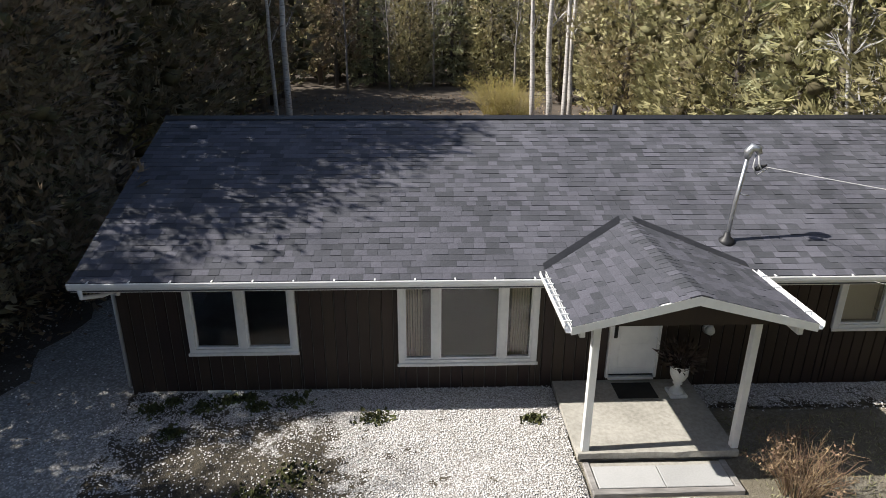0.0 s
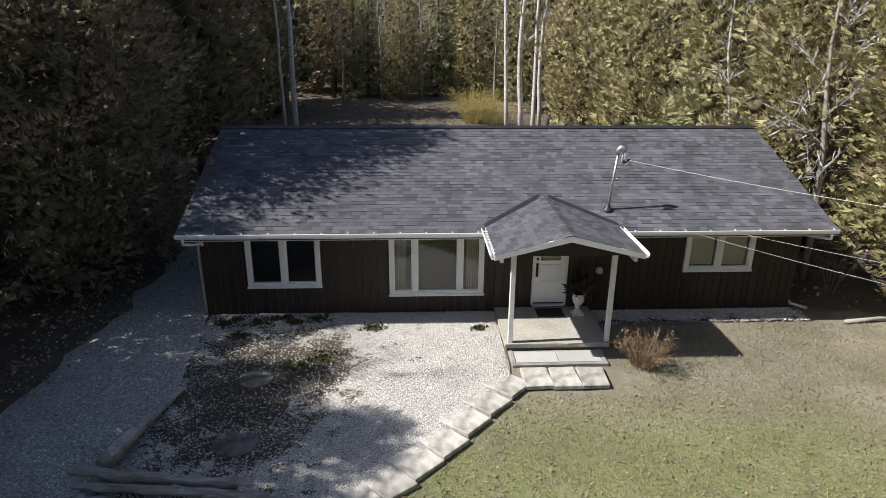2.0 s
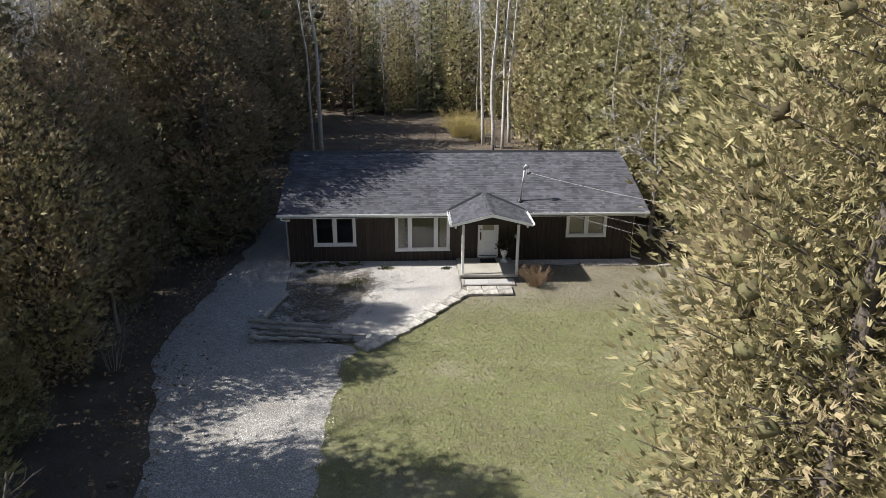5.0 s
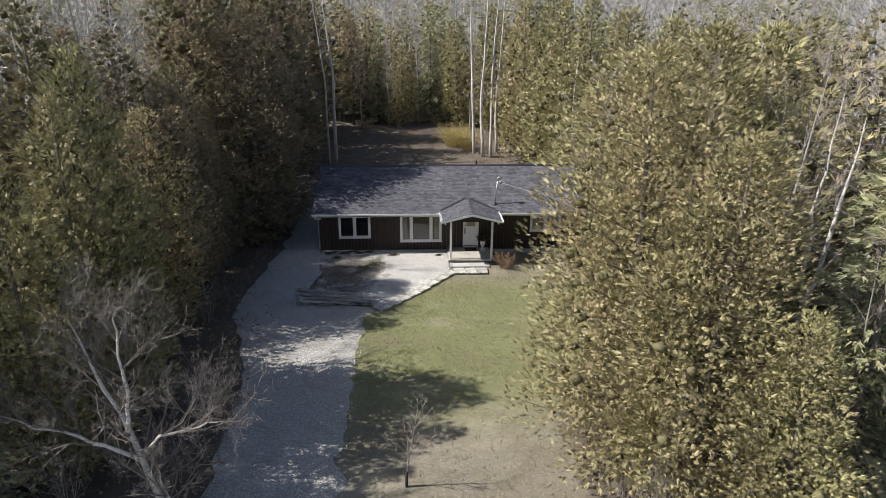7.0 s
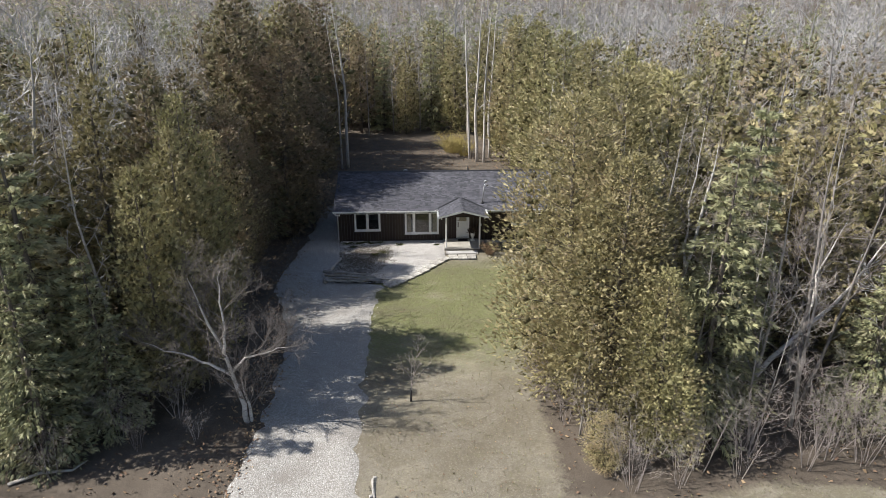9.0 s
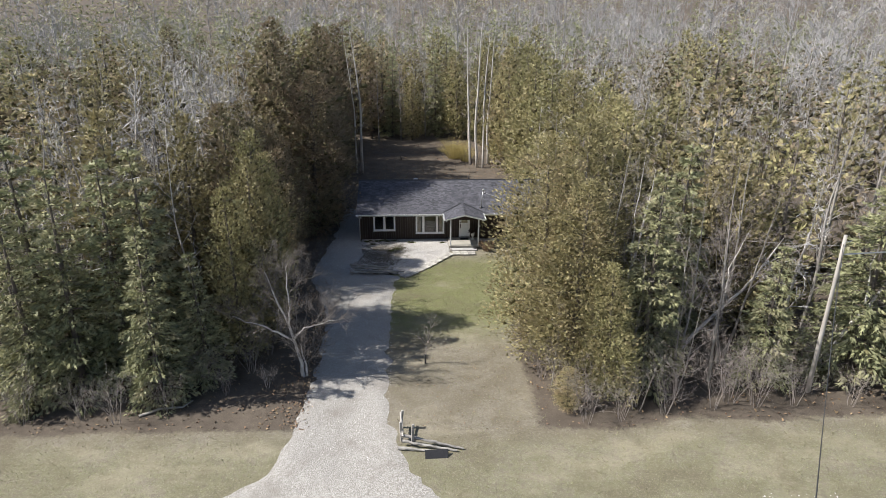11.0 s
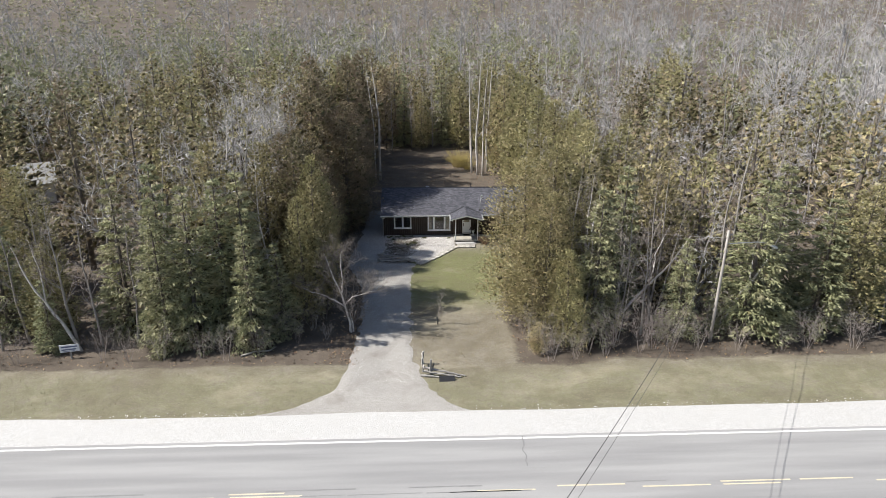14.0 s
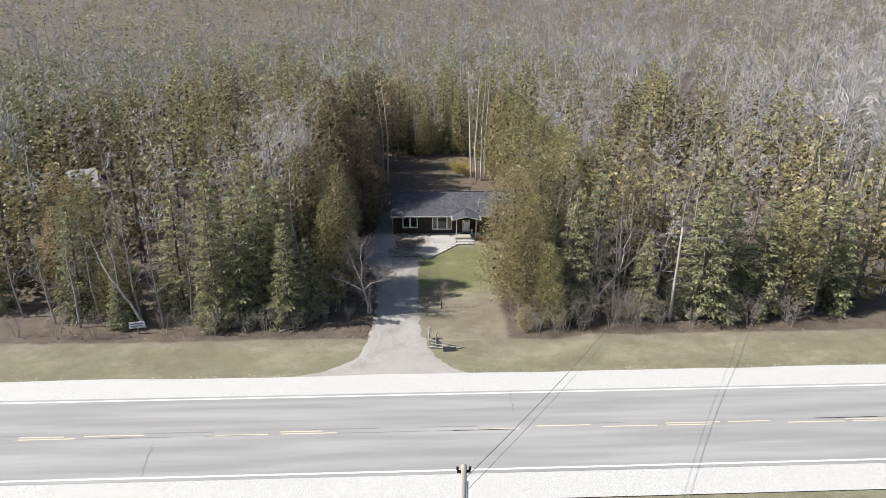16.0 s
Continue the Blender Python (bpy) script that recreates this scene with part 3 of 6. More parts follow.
part("gable_wall", gable_wall(0.0, 0.15), house, "end wall of dark vertical boards")
part("gable_wall", gable_wall(HX - 0.15, HX), house)
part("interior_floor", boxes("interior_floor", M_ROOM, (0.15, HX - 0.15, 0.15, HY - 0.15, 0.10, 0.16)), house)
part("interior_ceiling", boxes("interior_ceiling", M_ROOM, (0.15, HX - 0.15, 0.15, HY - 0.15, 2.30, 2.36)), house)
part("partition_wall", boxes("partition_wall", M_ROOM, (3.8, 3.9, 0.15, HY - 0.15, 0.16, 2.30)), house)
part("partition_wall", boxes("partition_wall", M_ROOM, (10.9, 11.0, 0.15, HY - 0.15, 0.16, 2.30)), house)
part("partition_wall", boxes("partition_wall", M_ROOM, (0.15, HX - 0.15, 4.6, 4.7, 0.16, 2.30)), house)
part("skirting_board", boxes("skirting_board", M_LOG, (0.35, 3.75, -0.03, 0.0, 0.0, 0.075), bevel=0.006), house, "weathered grey board along the wall foot")
part("vent_plate", boxes("vent_plate", M_WHITE, (1.32, 1.72, -0.05, -0.03, 0.02, 0.10), bevel=0.005), house)

# windows
for nm, x0, x1, z0, z1 in WINS:
    w = part("window", None, house)
    fw = 0.11
    part("window_frame", boxes("window_frame", M_WHITE, (x0, x0 + fw, -0.045, 0.10, z0, z1), (x1 - fw, x1, -0.045, 0.10, z0, z1),
                               (x0 + fw, x1 - fw, -0.045, 0.10, z0, z0 + fw * 0.8), (x0 + fw, x1 - fw, -0.045, 0.10, z1 - fw, z1), bevel=0.006), w, "white frame")
    part("window_sill", boxes("window_sill", M_WHITE, (x0 - 0.02, x1 + 0.02, -0.075, -0.045, z0 - 0.03, z0 + 0.03), bevel=0.006), w)
    wd = x1 - x0
    mull = [(x0 + wd * 0.465, x0 + wd * 0.535)] if nm != "w2" else [(x0 + wd * 0.245, x0 + wd * 0.295), (x0 + wd * 0.72, x0 + wd * 0.77)]
    edges = [x0 + fw]
    for a, e in mull:
        part("mullion", boxes("mullion", M_WHITE, (a, e, -0.04, 0.09, z0 + fw * 0.8, z1 - fw), bevel=0.006), w)
        edges += [a, e]
    edges.append(x1 - fw)
    for a, e in zip(edges[::2], edges[1::2]):
        part("sash", boxes("sash", M_VINYL, (a, a + 0.03, -0.02, 0.05, z0 + 0.09, z1 - fw), (e - 0.03, e, -0.02, 0.05, z0 + 0.09, z1 - fw),
                           (a + 0.03, e - 0.03, -0.02, 0.05, z0 + 0.09, z0 + 0.12), (a + 0.03, e - 0.03, -0.02, 0.05, z1 - fw - 0.03, z1 - fw)), w)
        pane = part("pane", boxes("pane", M_GLASS, (a + 0.03, e - 0.03, 0.012, 0.018, z0 + 0.12, z1 - fw - 0.03)), w)
        pane.visible_shadow = False
        if nm == "w3":
            part("blind", boxes("blind", M_BLIND, (a + 0.02, e - 0.02, 0.16, 0.168, z0 + 0.1, z1 - 0.1)), w, "lowered tan blind")
    if nm == "w2":
        part("curtain", boxes("curtain", M_BLIND, *[(x0 + 0.12 + 0.045 * i, x0 + 0.155 + 0.045 * i, 0.2, 0.26, 0.3, 2.25) for i in range(7)], bevel=0.012), w, "gathered pale curtain")
        part("curtain", boxes("curtain", M_BLIND, *[(x1 - 0.44 + 0.045 * i, x1 - 0.405 + 0.045 * i, 0.2, 0.26, 0.3, 2.25) for i in range(7)], bevel=0.012), w)

# entrance door: slab with lower raised panel and a light in the upper half
door = part("door", None, house, "white panelled front door with dark handle plate")
dx0, dx1, dz0, dz1 = DOOR
part("door_frame", boxes("door_frame", M_WHITE, (dx0, dx0 + 0.05, -0.04, 0.12, dz0, dz1), (dx1 - 0.05, dx1, -0.04, 0.12, dz0, dz1), (dx0 + 0.05, dx1 - 0.05, -0.04, 0.12, dz1 - 0.06, dz1), bevel=0.005), door)
part("door_slab", boxes("door_slab", M_DOOR, (dx0 + 0.05, dx1 - 0.05, -0.01, 0.035, dz0 + 0.04, 1.47), (dx0 + 0.05, dx0 + 0.2, -0.01, 0.035, 1.47, dz1 - 0.06),
                        (dx1 - 0.2, dx1 - 0.05, -0.01, 0.035, 1.47, dz1 - 0.06), (dx0 + 0.2, dx1 - 0.2, -0.01, 0.035, 2.02, dz1 - 0.06)), door)
part("door_panel", boxes("door_panel", M_DOOR, (dx0 + 0.2, dx1 - 0.2, -0.018, -0.01, 0.42, 0.9), bevel=0.007), door)
part("door_panel", boxes("door_panel", M_DOOR, (dx0 + 0.2, dx1 - 0.2, -0.018, -0.01, 0.98, 1.36), bevel=0.007), door)
part("pane", boxes("pane", M_GLASS, (dx0 + 0.2, dx1 - 0.2, 0.008, 0.014, 1.47, 2.02)), door)
part("door_light_blind", boxes("door_light_blind", M_BLIND, (dx0 + 0.2, dx1 - 0.2, 0.045, 0.05, 1.45, 2.04)), door)
part("sill", boxes("sill", M_WHITE, (dx0 + 0.05, dx1 - 0.05, -0.06, 0.1, dz0 - 0.03, dz0 + 0.02), bevel=0.006), door)
part("sweep", boxes("sweep", M_BLACK, (dx0 + 0.06, dx1 - 0.06, -0.02, -0.01, dz0 + 0.045, dz0 + 0.07)), door)
part("handle_plate", boxes("handle_plate", M_BLACK, (dx0 + 0.09, dx0 + 0.15, -0.03, -0.01, 1.02, 1.40), bevel=0.006), door, "black handle plate")
part("handle", tube_mesh("handle", M_BLACK, ([(dx0 + 0.12, -0.03, 1.05), (dx0 + 0.12, -0.08, 1.08), (dx0 + 0.12, -0.08, 1.28), (dx0 + 0.12, -0.03, 1.32)], 0.012)), door)
part("lock", lathe("lock", M_BLACK, [(0.032, 0), (0.032, 0.02), (0.026, 0.026)]), door, m=pose(dx0 + 0.12, -0.01, 1.52, 90))

# roof deck, soffit, fascia, gutter
def roof_deck(y0, y1, top):
    vs = []
    for x in (RX0, RX1):
        for y in (y0, y1):
            vs += [(x, y, roof_z(y) + top), (x, y, roof_z(y) + top - 0.16)]
    return raw_mesh("roof_deck", vs, [(0, 2, 6, 4), (1, 5, 7, 3), (0, 4, 5, 1), (2, 3, 7, 6), (0, 1, 3, 2), (4, 6, 7, 5)], M_SHINGLE)


roof = part("roof", roof_deck(EAVE_Y, RIDGE_Y, 0.0), house, "charcoal laminated asphalt shingles")
part("roof_back", roof_deck(2 * RIDGE_Y - EAVE_Y, RIDGE_Y, 0.0), house)
part("fascia", boxes("fascia", M_WHITE, (RX0, 6.98, EAVE_Y + 0.03, EAVE_Y + 0.05, 2.33, 2.46)), house)
part("fascia", boxes("fascia", M_WHITE, (10.36, RX1, EAVE_Y + 0.03, EAVE_Y + 0.05, 2.33, 2.46)), house)
part("soffit", boxes("soffit", M_WHITE, (RX0, 7.02, EAVE_Y + 0.05, -0.02, 2.315, 2.335)), house)
part("soffit", boxes("soffit", M_WHITE, (10.32, RX1, EAVE_Y + 0.05, -0.02, 2.315, 2.335)), house)


def gutter_mesh(length):
    prof = [(0.0, 0.12), (0.0, 0.0), (-0.075, 0.0), (-0.10, 0.05), (-0.10, 0.105), (-0.09, 0.12), (-0.085, 0.108), (-0.09, 0.052), (-0.07, 0.008), (-0.006, 0.008), (-0.006, 0.12)]
    n = len(prof)
    vs = [(x, y, z) for x in (0.0, length) for y, z in prof]
    fs = [(i, (i + 1) % n, n + (i + 1) % n, n + i) for i in range(n)]
    fs += [(1, 2, 8, 9), (2, 3, 7, 8), (3, 4, 6, 7)]
    fs += [tuple(n + i for i in reversed(f)) for f in ((1, 2, 8, 9), (2, 3, 7, 8), (3, 4, 6, 7))]
    return raw_mesh("gutter", vs, fs, M_VINYL)


def gutter(length, m, step=0.62):
    g_ = part("gutter", gutter_mesh(length), house, "white eaves gutter with hidden hangers", m)
    hm = boxes("hanger", M_VINYL, (-0.012, 0.012, -0.092, 0.02, 0.112, 0.128))
    k = 0.3
    while k < length - 0.1:
        part("hanger", hm, g_, m=pose(k, 0, 0))
        k += step
    return g_


gutter(6.98 - RX0, pose(RX0, EAVE_Y + 0.03, 2.395))
gutter(RX1 - 10.36, pose(10.36, EAVE_Y + 0.03, 2.395))
gutter(1.80, pose(7.03, -0.70, 2.485, 0, 0, -90), 0.2)
part("downspout", tube_mesh("downspout", M_VINYL, ([(-0.10, -0.78, 2.40), (-0.10, -0.78, 2.27), (0.02, -0.42, 2.14), (0.10, -0.06, 2.08), (0.10, -0.06, 2.0), (-0.05, 0.06, 1.95), (-0.05, 0.07, 0.15)], 0.038), sides=6), house)
part("downspout", tube_mesh("downspout", M_VINYL, ([(15.6, -0.78, 2.40), (15.6, -0.78, 2.27), (15.5, -0.2, 2.14), (15.47, 0.3, 2.05), (15.47, 0.3, 0.25), (15.5, 0.1, 0.10), (15.85, -0.12, 0.06)], 0.04), sides=6), house, "white downspout with an elbow at its foot")

# porch: gabled roof on two posts over a concrete slab
PX, PH, PZR, PZE, PYF = 8.66, 1.62, 3.0, 2.575, -2.50


def porch_z(x):
    return PZR - (PZR - PZE) * abs(x - PX) / PH


def valley_y(x):
    return EAVE_Y + (porch_z(x) - EAVE_Z) / KY


vs, fs = [], []
for side in (-1, 1):
    k = len(vs)
    ex = PX + side * PH
    for x in (PX, ex):
        for y in (PYF, valley_y(x) + 0.05):
            vs += [(x, y, porch_z(x)), (x, y, porch_z(x) - 0.09)]
    quad = [(0, 2, 6, 4), (1, 5, 7, 3), (0, 4, 5, 1), (2, 3, 7, 6), (0, 1, 3, 2), (4, 6, 7, 5)]
    fs += [tuple(k + i for i in (f if side < 0 else reversed(f))) for f in quad]
porch_roof = part("porch_roof", raw_mesh("porch_roof", vs, fs, M_SHINGLE), house, "small shingled gable over the porch")
for side in (-1, 1):
    ex = PX + side * (PH + 0.02)
    v = [(PX, PYF - 0.03, PZR + 0.005), (PX, PYF - 0.03, PZR - 0.13), (ex, PYF - 0.03, PZE + 0.005), (ex, PYF - 0.03, PZE - 0.11)]
    v += [(x, y + 0.03, z) for x, y, z in v]
    part("bargeboard", raw_mesh("bargeboard", v, [(0, 1, 3, 2), (4, 6, 7, 5), (0, 2, 6, 4), (1, 5, 7, 3), (0, 4, 5, 1), (2, 3, 7, 6)], M_WHITE), house, "white bargeboard of the porch gable")
    pts = [(PX + side * 0.12, valley_y(PX + side * 0.12) + 0.03, roof_z(valley_y(PX + side * 0.12)) + 0.028), (PX + side * (PH + 0.02), EAVE_Y + 0.14, roof_z(EAVE_Y + 0.14) + 0.028)]
    a, e = Vector(pts[0]), Vector(pts[1])
    up = Vector((0, 0.14, 0.14 * KY))
    part("valley_flashing", raw_mesh("valley_flashing", [a - up * 0.25, e - up * 0.25, e + up, a + up], [(0, 1, 2, 3)], M_FLASH), house)
# gable infill and beams
v = [(PX - 1.42, -2.36, 2.50), (PX + 1.42, -2.36, 2.50), (PX + 1.42, -2.36, porch_z(PX + 1.42) - 0.095), (PX, -2.36, PZR - 0.095), (PX - 1.42, -2.36, porch_z(PX + 1.42) - 0.095)]
v += [(x, -2.32, z) for x, _, z in v]
part("gable_infill", raw_mesh("gable_infill", v, [(0, 1, 2, 3, 4), (9, 8, 7, 6, 5)] + [(i, 5 + i, 5 + (i + 1) % 5, (i + 1) % 5) for i in range(5)], M_BOARD), house)
part("porch_ceiling", boxes("porch_ceiling", M_BOARD, (PX - 1.42, PX + 1.42, -2.31, -0.05, 2.50, 2.53)), house)
part("side_beam", boxes("side_beam", M_WHITE, (PX - 1.50, PX - 1.43, -2.44, -0.75, 2.38, 2.52)), house)
part("side_beam", boxes("side_beam", M_WHITE, (PX + 1.43, PX + 1.50, -2.44, -0.75, 2.38, 2.52)), house)
part("side_fascia", boxes("side_fascia", M_WHITE, (PX + PH + 0.0, PX + PH + 0.02, -2.48, -0.72, PZE - 0.12, PZE - 0.005)), house)
gutter(1.78, pose(PX + PH + 0.02, -2.50, 2.485, 0, 0, 90), 0.4)
for x in (7.545, 9.845):
    post = part("post", boxes("post", M_WHITE, (x - 0.055, x + 0.055, -1.955, -1.845, 0.16, 2.50), bevel=0.006), house, "square white porch post")
slab = thing("porch_slab", "weathered concrete porch slab with a worn overhanging lip", "porch")
bm = bmesh.new()
box_bm(bm, 7.42, 9.89, -2.0, -0.004, 0.055, 0.16)
bmesh.ops.subdivide_edges(bm, edges=bm.edges[:], cuts=9, use_grid_fill=True)
for v in bm.verts:
    edge = max(0.0, -1.9 - v.co.y)
    v.co += Vector((0, 0.03 * noise.noise((v.co.x * 5, v.co.z * 6, 0)) * min(1, edge * 10), 0.006 * noise.noise((v.co.x * 3, v.co.y * 3, 1))))
me = bpy.data.meshes.new("slab_top")
bm.to_mesh(me)
bm.free()
me.materials.append(M_CONCRETE)
part("slab_top", me, slab)
part("slab_base", boxes("slab_base", M_LID, (7.47, 9.84, -1.95, -0.006, -0.25, 0.053)), slab, "darker stone base below the lip")
step = thing("step", "low porch step framed by timber and set with pale pavers", "step")
part("step_base", boxes("step_base", M_CONCRETE, (7.60, 9.60, -2.58, -2.004, -0.3, -0.025)), step)
part("timber_edge", boxes("timber_edge", M_LOG, (7.50, 9.70, -2.68, -2.58, -0.3, 0.005), bevel=0.012), step, "weathered timber edging")
part("timber_edge", boxes("timber_edge", M_LOG, (7.50, 7.60, -2.58, -2.0, -0.3, 0.003), bevel=0.012), step)
part("timber_edge", boxes("timber_edge", M_LOG, (9.60, 9.70, -2.58, -2.0, -0.3, 0.003), bevel=0.012), step)
for a, e in ((7.615, 8.585), (8.60, 9.585)):
    part("paver", boxes("paver", M_PAVER, (a, e, -2.56, -2.10, -0.025, 0.0), bevel=0.006), step)
thing("door_mat", "black rubber and coir door mat", "mat", me=boxes("door_mat", M_MAT, (8.46, 9.16, -0.60, -0.12, 0.16, 0.175), bevel=0.005))

# urn with dry arrangement
urn = thing("urn_planter", "white cast stone urn on a square foot", "planter", pose(9.50, -0.48, 0.16))
part("urn_foot", boxes("urn_foot", M_URN, (-0.15, 0.15, -0.15, 0.15, 0.0, 0.06), bevel=0.01), urn)
part("urn_bowl", lathe("urn_bowl", M_URN, [(0.12, 0.06), (0.10, 0.10), (0.055, 0.15), (0.05, 0.20), (0.085, 0.23), (0.06, 0.26), (0.11, 0.31), (0.15, 0.40), (0.155, 0.50), (0.14, 0.55), (0.185, 0.60), (0.20, 0.615), (0.17, 0.61), (0.14, 0.57)], cap=False), urn)
part("urn_soil", lathe("urn_soil", M_SOIL, [(0.145, 0.54), (0.145, 0.56), (0.02, 0.58)], 14), urn)
pv, pf = [], []
prng = np.random.default_rng(4)
for i in range(260):
    d = Vector(prng.normal(0, 1, 3))
    d.z = abs(d.z) * 0.9 + 0.1
    d.normalize()
    p = Vector((0, 0, 0.6)) + d * prng.uniform(0.12, 0.42)
    s_ = d.cross(Vector(prng.normal(0, 1, 3))).normalized() * 0.03
    k = len(pv)
    pv += [p - s_, p + s_, p + d * 0.12]
    pf.append((k, k + 1, k + 2))
for i in range(40):
    d = Vector((prng.normal(0, 0.6), prng.normal(0, 0.6), 1)).normalized()
    v_, f_ = tube([(0, 0, 0.55), tuple(Vector((0, 0, 0.55)) + d * 0.25), tuple(Vector((0, 0, 0.55)) + d * prng.uniform(0.35, 0.6) + Vector((d.x, d.y, 0)) * 0.1)], [0.006, 0.005, 0.002], 3)
    k = len(pv)
    pv += v_
    pf += [tuple(a + k for a in t) for t in f_]
part("arrangement", raw_mesh("arrangement", pv, pf, M_PLANT), urn, "dark dried twigs and leaves")

# electricity meter / lamp on wall
meter = thing("wall_lamp", "round grey wall lamp with a glass bowl beside the door", "wall lamp", pose(10.10, -0.028, 1.20, 90))
part("backplate", lathe("backplate", M_STEEL, [(0.10, 0.0), (0.10, 0.03), (0.08, 0.05)]), meter)
part("bowl", lathe("bowl", M_URN, [(0.078, 0.05), (0.085, 0.09), (0.07, 0.14), (0.02, 0.165)]), meter)

# service mast and weatherhead on the roof
mast = thing("service_mast", "galvanised service mast with weatherhead standing on the roof", "mast", pose(10.20, 0.06, roof_z(0.06)))
part("mast_pipe", tube_mesh("mast_pipe", M_STEEL, ([(0, 0, -0.1), (0.06, 0.02, 0.7), (0.14, 0.04, 1.42)], 0.033), sides=10), mast)
part("roof_boot", lathe("roof_boot", M_FLASH, [(0.16, -0.06), (0.12, 0.03), (0.06, 0.08), (0.045, 0.16)]), mast, "dark rubber roof boot")
part("weatherhead", tube_mesh("weatherhead", M_STEEL, ([(0.13, 0.04, 1.40), (0.14, 0.04, 1.50), (0.19, 0.03, 1.57), (0.27, 0.0, 1.55), (0.30, -0.02, 1.47)], [0.05, 0.075, 0.075, 0.06, 0.04]), sides=10), mast)
part("insulator", lathe("insulator", M_BLACK, [(0.0, 0.0), (0.035, 0.02), (0.045, 0.08), (0.03, 0.12), (0.012, 0.2)], 12), mast, "black cable clamp", pose(0.24, -0.03, 1.22, 20, 60, 0))
part("bracket", tube_mesh("bracket", M_STEEL, ([(0.08, 0.02, 0.82), (0.16, -0.02, 0.80), (0.22, -0.05, 0.80)], 0.01), sides=5), mast)
part("lead", tube_mesh("lead", M_CABLE, ([(0.28, -0.02, 1.47), (0.27, -0.1, 1.33), (0.34, -0.1, 1.22), (0.42, -0.10, 1.25)], 0.012), ([(0.25, 0.0, 1.46), (0.19, -0.08, 1.28), (0.26, -0.1, 1.15), (0.40, -0.10, 1.24)], 0.012), sides=5), mast)


def sag(a, b, drop, n=24):
    a, b = Vector(a), Vector(b)
    return [tuple(a.lerp(b, i / n) - Vector((0, 0, drop * 4 * (i / n) * (1 - i / n)))) for i in range(n + 1)]


def cable(name, label, mat, a, b, drop, r):
    return thing(name, label, "cable", me=tube_mesh(name, mat, (sag(a, b, drop), r), sides=5))


LAMP = Vector((24.97, -23.8, 0.0))
cable("service_cable", "pale twisted service cable slung from the mast", M_CABLE, (10.6, -0.04, roof_z(0.06) + 1.28), (LAMP.x, LAMP.y, 8.1), 0.9, 0.006)
cable("service_cable", "thin pale phone cable slung from the eaves", M_CABLE, (12.2, -0.85, 2.44), (LAMP.x, LAMP.y, 6.6), 0.8, 0.0036)
cable("service_cable", "thin pale phone cable slung from the eaves", M_CABLE, (13.3, -0.85, 2.44), (LAMP.x + 0.1, LAMP.y, 6.9), 0.5, 0.0036)

# dish and vent pipe on the back slope
dish = thing("satellite_dish", "small grey satellite dish on the back slope", "satellite dish", pose(4.76, 5.2, roof_z(5.2) - 0.50))
part("dish_bowl", lathe("dish_bowl", M_STEEL, [(0.02, 0.0), (0.16, 0.02), (0.28, 0.07), (0.285, 0.08), (0.16, 0.032), (0.01, 0.012)], 20), dish, m=pose(0, 0, 0.48, 48, 0, 10))
part("dish_arm", tube_mesh("dish_arm", M_STEEL, ([(0, 0, -0.05), (0, 0.02, 0.48)], 0.022), ([(0, 0, 0.40), (0.02, -0.4, 0.52)], 0.012)), dish)
thing("vent_pipe", "black plastic vent pipe through the back slope", "vent pipe", pose(9.56, 4.85, roof_z(4.85)), lathe("vent_pipe", M_BLACK, [(0.05, -0.1), (0.05, 0.42), (0.04, 0.42), (0.04, 0.3)], 12))

# ---- flagstone path ----
path = tagged(new("flagstone_path"), "curving path of pale limestone flags edged by grass", "path", kind="structure")


def flag(cx, cy, w, d, rot, seed):
    r_ = random.Random(seed)
    cs = []
    for sx, sy in ((-1, -1), (1, -1), (1, 1), (-1, 1)):
        cs.append((sx * w / 2 + r_.uniform(-0.03, 0.03), sy * d / 2 + r_.uniform(-0.03, 0.03)))
    bm = bmesh.new()
    f_ = bm.faces.new([bm.verts.new((x, y, 0.05 + r_.uniform(-0.006, 0.006))) for x, y in cs])
    e_ = bmesh.ops.extrude_face_region(bm, geom=[f_])
    for v_ in e_["geom"]:
        if isinstance(v_, bmesh.types.BMVert):
            v_.co.z -= 0.09
    bm.normal_update()
    bmesh.ops.recalc_face_normals(bm, faces=bm.faces)
    top = [e for e in bm.edges if all(v_.co.z > 0.02 for v_ in e.verts)]
    bmesh.ops.bevel(bm, geom=top, offset=0.012, segments=1, affect='EDGES')
    me_ = bpy.data.meshes.new("flagstone")
    bm.to_mesh(me_)
    bm.free()
    me_.materials.append(M_FLAG)
    part("flagstone", me_, path, m=pose(cx, cy, ground_z(cx, cy) + 0.03, r_.uniform(-1, 1), r_.uniform(-1, 1), rot))


n = 8
for i in range(n):
    t_ = i / (n - 1)
    cx, cy = 3.85 + (7.28 - 3.85) * t_, -7.12 + (-3.35 + 7.12) * t_ - 0.10 * math.sin(math.pi * t_)
    flag(cx, cy, 0.70, 0.72, 47 - 8 * (1 - t_), i)
for i, (cx, w) in enumerate(((7.95, 0.62), (8.58, 0.60), (9.2, 0.64))):
    flag(cx, -3.16, w, 0.78, 2 - 2 * i, 20 + i)

